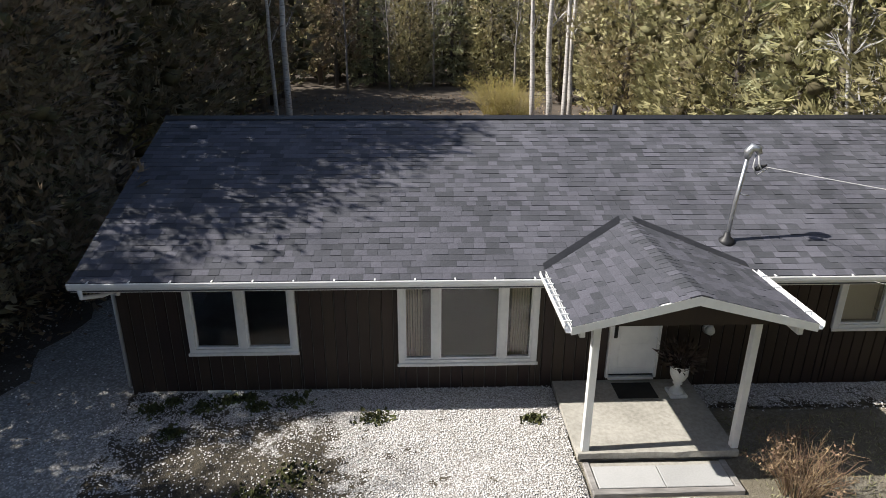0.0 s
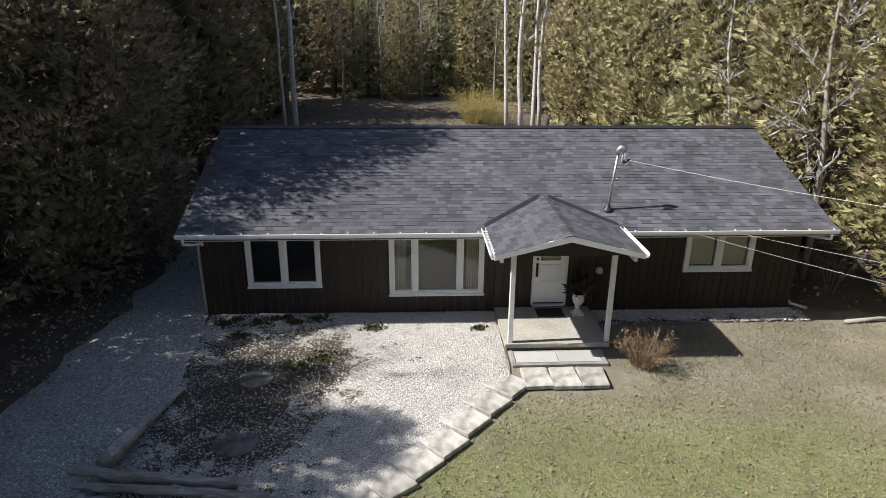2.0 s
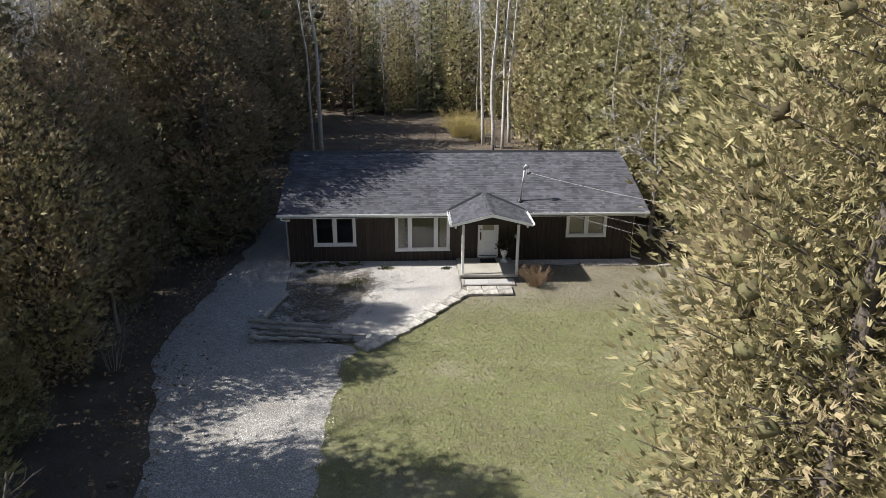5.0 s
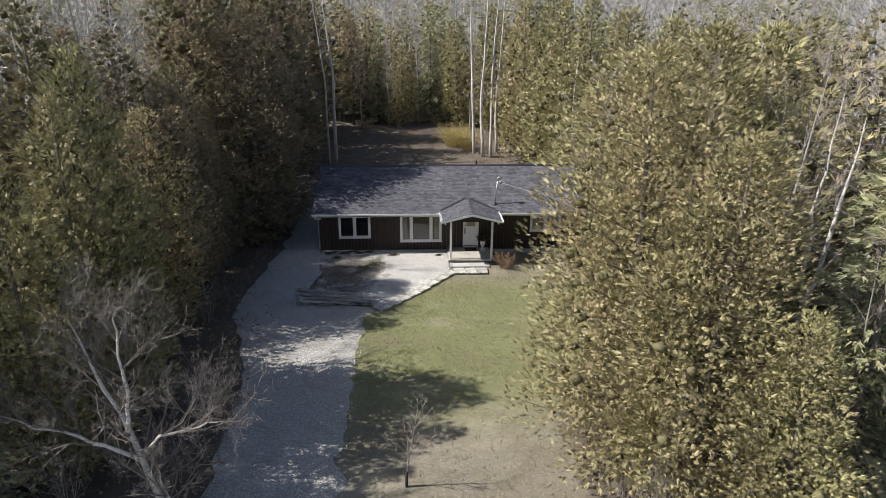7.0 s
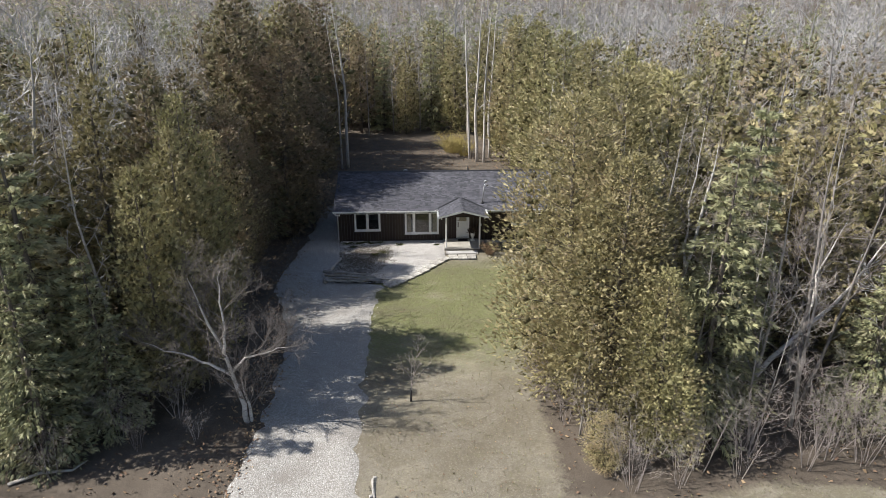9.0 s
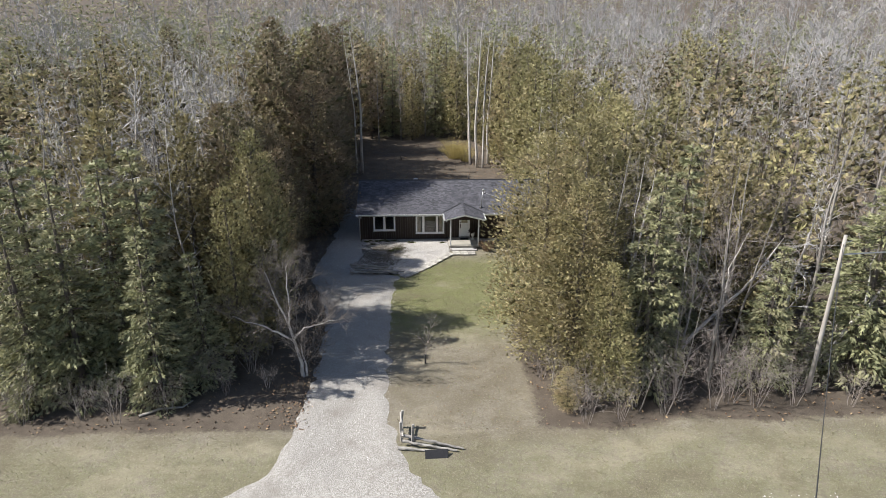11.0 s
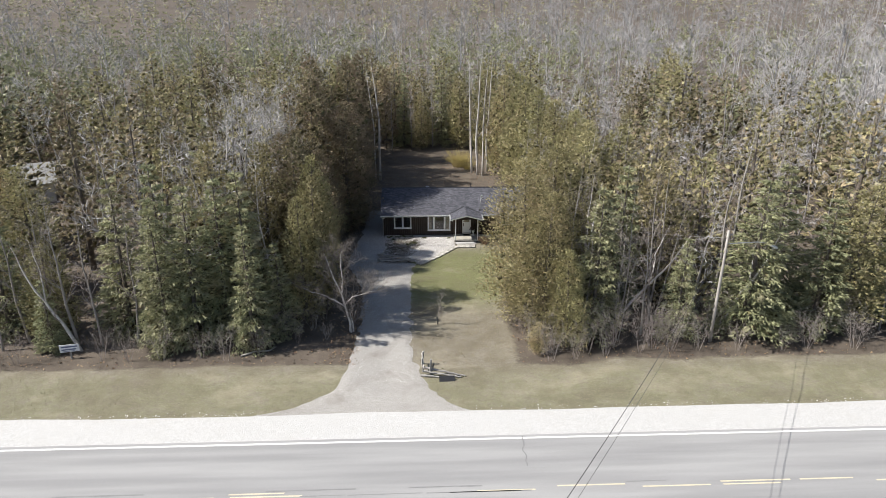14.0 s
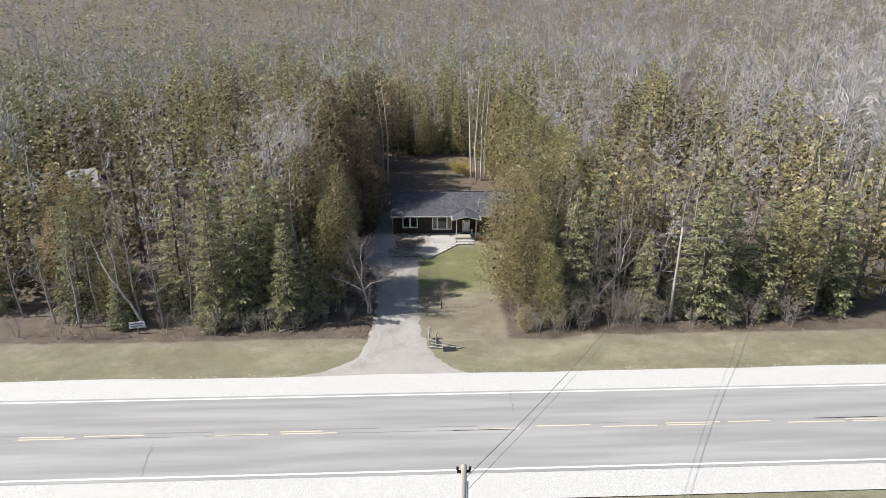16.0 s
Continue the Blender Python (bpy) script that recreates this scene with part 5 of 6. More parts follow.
# the trees that line lawn, drive and house, one by one
for row in [
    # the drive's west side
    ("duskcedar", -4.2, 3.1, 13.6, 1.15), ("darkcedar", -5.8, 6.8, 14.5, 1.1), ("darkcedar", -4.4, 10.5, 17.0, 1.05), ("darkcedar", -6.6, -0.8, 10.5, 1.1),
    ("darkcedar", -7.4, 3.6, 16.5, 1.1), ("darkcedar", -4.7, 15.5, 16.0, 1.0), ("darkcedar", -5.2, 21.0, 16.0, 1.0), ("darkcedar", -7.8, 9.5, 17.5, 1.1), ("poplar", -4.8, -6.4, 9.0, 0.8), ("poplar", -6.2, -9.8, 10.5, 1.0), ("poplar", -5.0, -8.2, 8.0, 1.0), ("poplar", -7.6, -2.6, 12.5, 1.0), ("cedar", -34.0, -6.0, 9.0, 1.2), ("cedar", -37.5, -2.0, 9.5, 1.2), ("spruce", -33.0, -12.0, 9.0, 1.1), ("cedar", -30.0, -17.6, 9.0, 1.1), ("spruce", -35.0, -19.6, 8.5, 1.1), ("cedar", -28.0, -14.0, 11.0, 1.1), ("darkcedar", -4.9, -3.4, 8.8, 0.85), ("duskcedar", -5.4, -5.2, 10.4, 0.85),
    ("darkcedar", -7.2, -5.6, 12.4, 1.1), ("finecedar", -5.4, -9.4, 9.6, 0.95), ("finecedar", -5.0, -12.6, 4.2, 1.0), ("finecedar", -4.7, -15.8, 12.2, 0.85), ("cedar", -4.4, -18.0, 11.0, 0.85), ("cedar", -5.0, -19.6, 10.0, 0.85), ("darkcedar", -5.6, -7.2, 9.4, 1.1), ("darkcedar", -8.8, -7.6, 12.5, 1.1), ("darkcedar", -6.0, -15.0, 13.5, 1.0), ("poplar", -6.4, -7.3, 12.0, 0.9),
    ("spruce", -5.0, -17.6, 9.0, 0.9), ("spruce", -9.0, -20.4, 12.5, 1.0), ("cedar", -8.6, -15.2, 13.0, 1.0), ("spruce", -12.6, -22.2, 12.0, 1.0), ("cedar", -11.4, -17.4, 13.5, 1.1),
    ("spruce", -15.0, -20.0, 13.0, 1.0), ("poplar", -17.0, -22.0, 11.0, 1.0), ("spruce", -18.4, -19.8, 12.0, 1.0), ("poplar", -21.0, -22.6, 12.0, 1.1), ("cedar", -23.2, -21.6, 7.5, 1.1),
    ("poplar", -24.8, -22.0, 11.5, 1.0), ("spruce", -27.0, -20.6, 11.0, 1.0), ("poplar", -28.5, -22.4, 10.0, 1.1), ("spruce", -22.4, -23.2, 5.5, 1.2), ("poplar", -32.0, -21.0, 11.0, 1.0), ("poplar", -19.2, -22.8, 11.0, 1.0), ("poplar", -23.4, -20.4, 12.5, 1.0), ("poplar", -15.6, -21.4, 10.5, 0.9), ("poplar", -26.0, -23.2, 10.0, 1.1),
    # east of the lawn, the large mixed stand
    ("featherycedar", 12.0, -19.2, 12.8, 1.15), ("featherycedar", 13.8, -15.2, 11.8, 0.95), ("featherycedar", 13.0, -21.2, 11.0, 1.15), ("featherycedar", 14.4, -16.6, 13.2, 1.2), ("poplar", 15.0, -20.2, 13.0, 1.0),
    ("finecedar", 16.4, -11.2, 12.4, 1.05), ("finecedar", 19.2, -8.2, 12.5, 1.1), ("spruce", 16.6, -22.2, 11.5, 1.0), ("finecedar", 14.4, -23.6, 7.5, 1.0), ("finecedar", 19.4, -3.8, 12.5, 1.15),
    ("finecedar", 19.8, 0.4, 13.0, 1.15), ("finecedar", 18.6, 4.4, 13.5, 1.1), ("cedar", 18.0, 9.4, 14.0, 1.05), ("cedar", 20.8, -8.4, 13.0, 1.1), ("poplar", 18.6, -21.6, 12.0, 1.0),
    ("poplar", 21.6, -20.8, 13.5, 1.1), ("cedar", 17.4, -14.4, 13.0, 1.1), ("spruce", 19.4, -18.0, 12.0, 1.0), ("spruce", 22.6, -22.8, 8.0, 1.0), ("spruce", 28.0, -22.4, 12.0, 1.25),
    ("spruce", 31.0, -20.4, 12.5, 1.15), ("spruce", 33.4, -22.4, 10.5, 1.2), ("cedar", 36.0, -21.4, 11.0, 1.2), ("poplar", 26.6, -19.8, 14.0, 1.1), ("poplar", 38.6, -22.6, 9.0, 1.0),
    ("poplar", 24.0, -13.0, 16.0, 1.1), ("poplar", 20.4, -6.6, 16.0, 1.1), ("spruce", 40.6, -21.0, 11.0, 1.2), ("cedar", 23.0, -16.6, 12.0, 1.1), ("poplar", 31.5, -17.5, 14.5, 1.0),
    ("poplar", 17.0, -17.8, 12.5, 1.0), ("poplar", 29.4, -16.2, 15.0, 1.0), ("poplar", 33.2, -14.0, 15.0, 1.1), ("poplar", 22.2, -9.6, 15.5, 1.0), ("poplar", 36.5, -18.2, 13.5, 1.1), ("cedar", 18.2, -5.6, 4.5, 1.3), ("finecedar", 12.2, -24.3, 2.4, 1.5), ("cedar", 16.9, 14.0, 14.0, 1.0), ("cedar", 17.6, 19.5, 14.5, 1.0),
    ("poplar", 12.6, -20.0, 7.0, 1.0), ("poplar", 13.6, -23.2, 6.0, 1.0), ("poplar", 11.8, -22.4, 5.0, 1.0), ("poplar", 15.8, -22.6, 9.0, 1.0), ("poplar", 14.0, -18.6, 12.5, 0.9), ("poplar", 18.2, -23.4, 8.0, 1.0),
    ("poplar", 20.2, -22.6, 9.5, 1.0), ("poplar", 22.2, -18.6, 14.0, 1.0), ("birch", 18.2, -9.8, 13.5, 0.9), ("birch", 20.6, 3.2, 15.0, 0.9), ("spruce", -6.4, -21.4, 7.4, 1.0), ("spruce", -8.4, -23.0, 9.5, 0.95), ("spruce", -10.8, -20.8, 12.0, 1.0), ("spruce", -14.4, -22.8, 10.5, 1.0),
    # round the back yard
    ("birch", 12.4, 26.0, 18.5, 0.9), ("birch", 13.1, 25.6, 16.5, 0.8), ("birch", 11.7, 27.4, 17.0, 0.8), ("birch", 14.0, 28.0, 17.0, 0.8), ("birch", -1.57, 23.6, 17.5, 0.9),
    ("birch", -2.15, 23.5, 16.0, 0.6), ("cedar", 16.0, 24.0, 14.0, 1.0), ("cedar", 17.4, 30.5, 15.0, 1.0), ("darkcedar", -5.0, 27.0, 16.5, 1.0), ("darkcedar", -6.4, 34.0, 16.0, 1.0),
    ("cedar", 4.4, 43.5, 9.5, 0.9), ("spruce", 1.4, 46.0, 12.0, 0.9), ("spruce", 8.0, 47.0, 13.0, 0.9), ("darkcedar", -1.6, 44.6, 13.0, 0.9), ("cedar", 11.4, 45.0, 12.5, 1.0),
    ("poplar", 2.8, 43.0, 12.0, 0.9), ("poplar", 6.4, 45.5, 13.0, 0.9), ("poplar", 12.4, 40.0, 13.0, 0.9), ("cedar", 15.4, 37.0, 13.5, 1.0), ("poplar", -0.4, 41.5, 12.5, 0.9),
]:
    put("near", row[0], row[1], row[2], row[3], wide=row[4])

# inner wood
def in_clearing(x, y):
    if -3.6 < x < 17.0 and -4 < y < 12:
        return True
    if -4.4 < x < 16.5 and 10 < y < 42:
        return True
    right = 12.5 + (0.0 if y < -17 else smooth(-17, -3, y) * 7.0)
    return -4.5 < x < right and y < 2


def tallest(x, y):
    """How high a tree on the sunny side may stand, so that house, bed and lawn keep their sun."""
    if x > 0 or y > 9:
        return 99.0
    reach, base = (6.5, 4.0) if y > 2.0 else (3.0, 2.6) if y > -1.2 else (3.2, 0.0) if y > -4.0 else (5.6, 0.0) if y > -7.4 else (4.6, 0.0) if y > -10.4 else (0.8, 0.0) if y > -13.4 else (8.8, 0.0) if y > -19.8 else (2.5, 0.0)
    return base + (reach - x) / 1.04


taken = [(o.location.x, o.location.y) for o in scene.objects if o.parent is None and o.get("group") == G]


def fill(number, region, gap, tall, wide):
    """Stands trees of the wood at random in a region, clear of one another."""
    count, tries = 0, 0
    while count < number and tries < number * 25:
        tries += 1
        x, y = rng.uniform(region[0], region[1]), rng.uniform(region[2], region[3])
        if in_clearing(x, y) or (-56 < x < -38 and 4 < y < 24):
            continue
        if any((x - a) ** 2 + (y - c_) ** 2 < gap * gap for a, c_ in taken):
            continue
        k = rng.random()
        if x > 5:
            kind = "cedar" if k < 0.34 else "spruce" if k < 0.52 else "poplar" if k < 0.93 else "birch"
        else:
            kind = "cedar" if k < 0.40 else "darkcedar" if k < 0.58 else "spruce" if k < 0.76 else "poplar" if k < 0.96 else "birch"
            if -24 < x < -8.5 and y < 14 and rng.random() < 0.62:
                kind = "poplar"
        h = rng.uniform(*tall) * (1.12 if kind in ("poplar", "birch") else 1.0)
        if kind not in ("poplar", "birch"):
            h = min(h, tallest(x, y) * rng.uniform(0.85, 1.0))
        if h < 4:
            continue
        taken.append((x, y))
        put("mid", kind, x, y, h, wide=rng.uniform(0.95, 1.3) * (1.15 if h < 9 else 1.0))
        count += 1


fill(60, (-17, -4.6, -22, 12), 1.7, (10.5, 15), 1.0)
fill(35, (-14, -4.6, 10, 42), 1.8, (13, 17), 1.0)
fill(38, (11, 26, -22.5, 14), 2.1, (8, 14), 1.0)
fill(55, (-10, 24, 42, 66), 2.0, (11, 15), 1.0)
fill(190, (-50, 58, -22.0, 78), 2.8, (8.5, 16.0), 1.0)

# brush along the wood's edge
for x, y, h in [(-5.2, -22.9, 2.0), (-7.6, -23.4, 2.6), (-9.8, -24.2, 3.0), (-11.6, -23.8, 2.4), (-14.2, -24.0, 3.2), (-16.4, -24.2, 2.8), (-18.4, -23.8, 2.6), (-24.0, -24.2, 2.4), (-27.0, -24.0, 3.0), (-30.4, -23.8, 2.8),
                (11.4, -21.6, 2.8), (12.9, -24.6, 3.0), (14.6, -24.6, 2.6), (16.8, -24.4, 2.6), (19.4, -24.2, 3.0), (21.6, -24.0, 3.2), (23.6, -24.0, 2.8), (26.4, -24.2, 2.4), (29.6, -24.4, 2.2), (12.2, -22.6, 3.4), (13.8, -22.2, 4.0), (15.6, -23.8, 3.8), (17.6, -23.2, 4.2), (20.4, -23.6, 4.0), (25.2, -22.8, 3.6), (31.6, -24.0, 3.0), (35.0, -24.2, 3.2),
                (11.2, -19.4, 2.6), (10.9, -16.8, 2.4), (16.8, -8.4, 2.0), (-5.0, -4.4, 2.6), (-4.9, -1.8, 2.4), (-4.0, -8.8, 2.2), (-3.4, -16.2, 2.0), (-3.8, -19.0, 2.2), (-4.4, -20.8, 2.4), (-3.2, -22.4, 1.6), (-6.2, -22.0, 2.6), (17.2, 1.0, 2.0)]:
    put("near", "brush", x, y - (0.9 if y < -23 else 0.0), h)

# the small twin-stemmed birch by the drive
lone = plant("birch_tree", "small leafless white birch forking beside the driveway", "birch tree",
             bare_tree(83, 6.3, 2.2, 4, 0, 14, 6, 0.018, 0.7, 0.0055, (
                 (((0, 0, -0.15), (-0.05, 0, 0.8), (-0.35, 0, 2.2), (-0.75, 0.1, 3.6), (-1.3, 0.2, 5.0), (-1.7, 0.3, 6.3)), 0.115),
                 (((-0.4, 0, 2.2), (-1.2, -0.2, 2.9), (-2.2, -0.3, 3.4), (-3.4, -0.4, 3.9)), 0.065),
                 (((-0.6, 0, 3.1), (-0.45, 0.1, 4.3), (-0.55, 0.15, 5.5), (-0.4, 0.2, 6.6)), 0.06),
                 (((-0.35, 0, 2.3), (0.3, -0.1, 3.0), (1.2, -0.2, 3.3), (2.0, -0.2, 3.5)), 0.05),
                 (((0.13, 0.05, -0.15), (0.12, 0.05, 1.0), (-0.1, 0.03, 2.1)), 0.08))), (M_BIRCH, M_DARKTWIG), pose(-1.5, -21.2, -0.1))
# pale trunks that lean out of the stand
for x, y, far, high, seed in ((18.4, -20.8, 5.5, 7.5, 84), (15.6, -19.4, 1.6, 11.0, 85), (25.8, -22.4, 4.0, 8.5, 86), (-20.4, -23.4, -3.2, 8.0, 87)):
    plant("leaning_birch", "leafless pale birch leaning out of the stand", "birch tree",
          bare_tree(seed, high, 1.6, 4, 0, 9, 4, 0.012, 0.9, 0.006, (
              (((0, 0, -0.2), (far * 0.3, -0.2, high * 0.32), (far * 0.75, -0.2, high * 0.68), (far, 0.1, high)), 0.13),
              (((far * 0.5, -0.2, high * 0.5), (far * 0.55, 0.3, high * 0.75), (far * 0.7, 0.4, high * 1.05)), 0.06))), (M_BIRCH, M_TWIG), pose(x, y, ground_z(x, y)), G)

# sapling on the lawn
sap = plant("sapling", "thin leafless sapling with a dark trunk guard", "sapling", bare_tree(78, 2.9, 1.15, 3, 1, 14, 4, 0.011, 1.0, 0.007), (M_TWIG, M_TWIG), pose(5.1, -19.7, ground_z(5.1, -19.7)))
part("trunk_guard", lathe("trunk_guard", M_BLACK, [(0.05, -0.03), (0.05, 0.55), (0.042, 0.55), (0.042, 0.0)], 10, False), sap, "black plastic trunk guard")


# dry hydrangea at the porch corner
def stem_bush(name, label, category, x, y, h, spread, count_, mat, seed, heads=False):
    r_ = np.random.default_rng(seed)
    a = r_.random(count_) * 2 * math.pi
    w = np.sqrt(r_.random(count_)) * spread
    A = np.stack([np.cos(a) * w * 0.3, np.sin(a) * w * 0.3, np.full(count_, -0.03)], 1)
    hh = h * (0.45 + 0.55 * r_.random(count_))
    M_ = np.stack([np.cos(a) * w * 0.55, np.sin(a) * w * 0.55, hh * 0.55], 1) + r_.normal(0, 0.03, (count_, 3))
    E = np.stack([np.cos(a) * w, np.sin(a) * w, hh], 1) + r_.normal(0, 0.06, (count_, 3))
    ob = thing(name, label, category, pose(x, y, ground_z(x, y)))
    k = count_ * 5
    idx = r_.integers(0, count_, k)
    t_ = r_.random(k)[:, None]
    P = M_[idx] * (1 - t_) + E[idx] * t_
    tagged(part("crown", tri_mesh("crown", *merge([stalks(A, M_, 0.007, 0.005, r_), stalks(M_, E, 0.005, 0.003, r_), stalks(P, P + r_.normal(0, 0.13, (k, 3)) * (h / 1.2) + UPV * 0.08, 0.004, 0.002, r_)]), [mat]), ob), kind="stuff")
    if heads:
        idx = r_.integers(0, count_, 26)
        B = np.repeat(E[idx], 12, 0) + r_.normal(0, 0.03, (26 * 12, 3))
        tagged(part("bloom", tri_mesh("bloom", *sprays(B, r_.normal(0, 1, B.shape), np.full(len(B), 0.045), 0.4, r_, False), [M_LITTER]), ob, "papery dried flower heads"), kind="stuff")
    return ob


stem_bush("hydrangea", "dry leafless hydrangea with papery flower heads", "shrub", 10.45, -2.7, 0.85, 0.74, 120, M_LITTER, 5, True)
stem_bush("willow_shrub", "large golden-stemmed willow shrub in the back yard", "shrub", 9.9, 31.0, 2.5, 2.4, 380, M_WILLOW, 6)
stem_bush("willow_shrub", "large golden-stemmed willow shrub in the back yard", "shrub", 11.2, 29.4, 1.9, 1.7, 220, M_WILLOW, 7)

# far wood to the horizon, in belts of joined trees
def low_tree(r_, kind):
    """A far tree: spruce, cedar or leafless broadleaf, as vertices, triangles and material numbers."""
    if kind == 0:
        return conifer(int(r_.integers(1e6)), 14, 2.3, 14, 2, 1.25, 'spruce', wide=0.2, core=1.4)[1]
    if kind == 1:
        return conifer(int(r_.integers(1e6)), 13, 2.7, 10, 4, 1.1, 'cedar', wide=0.2, core=1.2)[1]
    k = 13
    z = 14 * (0.30 + 0.66 * r_.random(k))
    a = r_.random(k) * 2 * math.pi
    ln = 3.4 * (1.15 - z / 14 * 0.75)
    A = np.stack([np.zeros(k), np.zeros(k), z], 1)
    E = A + np.stack([np.cos(a) * ln, np.sin(a) * ln, ln * 0.95], 1)
    T = np.repeat(A * 0.4 + E * 0.6, 7, 0) + r_.normal(0, 0.35, (k * 7, 3))
    tw = sprays(T, unit(np.repeat(E - A, 7, 0)) + r_.normal(0, 0.55, T.shape), r_.uniform(0.8, 1.6, len(T)), 0.03, r_, False)
    V, F = merge([stalks(np.zeros((1, 3)), np.array([[0.3, 0.2, 14.0]]), 0.15, 0.03, r_), stalks(A, E, 0.05, 0.02, r_), tw])
    return V, F, np.zeros(len(F))


frng = np.random.default_rng(99)
low = {k: [low_tree(frng, k) for _ in range(5)] for k in (0, 1, 2)}
low[3] = [conifer(300 + i, 14, 2.3, 24, 3, 0.85, 'spruce', wide=0.18, core=1.1)[1] for i in range(5)]
low[4] = [conifer(310 + i, 13, 2.7, 18, 7, 0.75, 'cedar', wide=0.18, core=1.0)[1] for i in range(5)]


def belt(name, label, category, mat, kinds, dist, number, seed, scale):
    r_ = np.random.default_rng(seed)
    Vs, Fs, n_ = [], [], 0
    made = 0
    while made < number:
        d = dist[0] + (dist[1] - dist[0]) * r_.random() ** 0.8
        a = r_.uniform(-0.86, 0.86)
        x, y = 4 + d * math.sin(a), -72 + d * math.cos(a)
        if y < -20 or (-54 < x < 64 and y < 80):
            continue
        # drifts of one kind
        drift = noise.noise((x * 0.012, y * 0.012, 0.0)) + 0.5 * noise.noise((x * 0.04, y * 0.04, 3.0))
        drift -= min(0.22, max(-0.22, 0.004 * (x - 4)))
        if (drift > 0.02) != (kinds[0] != 2) and r_.random() < 0.72:
            continue
        V, F, _ = low[kinds[int(r_.integers(len(kinds)))]][int(r_.integers(5))]
        c_, s_ = math.cos(d * 7.7), math.sin(d * 7.7)
        sc = scale * r_.uniform(0.75, 1.25)
        Vs.append(np.stack([V[:, 0] * c_ - V[:, 1] * s_, V[:, 0] * s_ + V[:, 1] * c_, V[:, 2]], 1) * np.array([sc, sc, sc * r_.uniform(0.85, 1.1) * min(1.0, 1.25 / scale)]) + np.array([x, y, rise(x, y) - 0.2]))
        Fs.append(F + n_)
        n_ += len(V)
        made += 1
    ob = new(name, tri_mesh(name, np.concatenate(Vs), np.concatenate(Fs), [mat]))
    return tagged(ob, label, category, kind="stuff")


FILL = [conifer(200 + i, 12, 2.4, 22, 4, 0.75, 'spruce' if i % 3 == 0 else 'cedar', 0.12, 0.2, 1.4)[1] for i in range(6)]
r_ = np.random.default_rng(55)
Vs, Fs, Is, n_, made = [], [], [], 0, 0
while made < 420:
    x, y = r_.uniform(-85, 95), r_.uniform(-20, 80)
    if any(in_clearing(x + dx, y + dy) for dx in (-3.5, 0, 3.5) for dy in (-2.5, 0, 3)) or (-56 < x < -38 and 0 < y < 24):
        continue
    V, F, I = FILL[int(r_.integers(6))]
    Is.append(I)
    sc = min(r_.uniform(0.6, 1.1), tallest(x, y) / 12.5) * (0.5 if -26 < x < -6 and y < 14 else 1.0)
    Vs.append(V * np.array([sc * 1.15, sc * 1.15, sc]) + np.array([x, y, 0]))
    Fs.append(F + n_)
    n_ += len(V)
    made += 1
tagged(new("understorey", tri_mesh("understorey", np.concatenate(Vs), np.concatenate(Fs), [M_SHADED_CEDAR, M_BOUGH_CORE], np.concatenate(Is))), "crowded evergreen understorey deep in the wood", "wood", kind="stuff")
belt("side_conifers", "green conifers of the wood on either side", "far wood", M_SPRUCE, [3, 4, 4], (45, 150), 350, 11, 0.9)
belt("side_bare_trees", "grey leafless trees of the wood on either side", "far wood", M_HAZE_TWIG, [2], (45, 150), 300, 12, 0.9)
belt("far_conifers", "distant dark green conifers of the unbroken wood", "far wood", M_SPRUCE, [3, 3, 4], (100, 330), 800, 1, 1.1)
belt("far_bare_trees", "distant grey leafless trees of the unbroken wood", "far wood", M_HAZE_TWIG, [2], (100, 330), 620, 2, 1.2)
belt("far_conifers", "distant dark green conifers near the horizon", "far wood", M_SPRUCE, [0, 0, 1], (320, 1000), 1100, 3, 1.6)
belt("far_bare_trees", "distant grey leafless trees near the horizon", "far wood", M_HAZE_TWIG, [2], (320, 1000), 1150, 4, 1.9)

# ---- roadside things ----
lamp = thing("street_lamp", "grey wooden pole with a long steel arm and cobra-head lamp", "street lamp", pose(LAMP.x, LAMP.y, 0))
part("pole", tube_mesh("pole", M_POLE, ([(0, 0, -0.3), (0, 0, 3), (0.03, 0, 6), (0.02, 0, 8.65)], [0.125, 0.115, 0.095, 0.08]), sides=12), lamp, "weathered wooden pole")
part("arm", tube_mesh("arm", M_STEEL, ([(0.05, 0, 7.66), (1.0, -0.02, 7.72), (2.2, -0.05, 7.78), (2.8, -0.06, 7.70), (3.1, -0.07, 7.52)], 0.04), sides=8), lamp)
bm = bmesh.new()
bmesh.ops.create_uvsphere(bm, u_segments=14, v_segments=8, radius=1.0)
for v in bm.verts:
    v.co = Vector((v.co.x * 0.36, v.co.y * 0.17, v.co.z * (0.13 if v.co.z > 0 else 0.09)))
me = bpy.data.meshes.new("lamp_head")
bm.to_mesh(me)
bm.free()
me.materials.append(M_STEEL)
part("lamp_head", me, lamp, "silver lamp head", pose(3.35, -0.08, 7.42, 0, 22, 0))
part("lens", lathe("lens", M_URN, [(0.12, 0.0), (0.10, -0.06), (0.03, -0.09)], 14), lamp, m=pose(3.42, -0.08, 7.34))
part("crossbolt", tube_mesh("crossbolt", M_STEEL, ([(-0.05, -0.16, 8.35), (0.25, 0.02, 8.30), (0.42, 0.04, 8.36)], 0.02), sides=5), lamp)
part("guy_plate", boxes("guy_plate", M_STEEL, (0.10, 0.16, -0.05, 0.05, 7.0, 7.2), bevel=0.01), lamp)

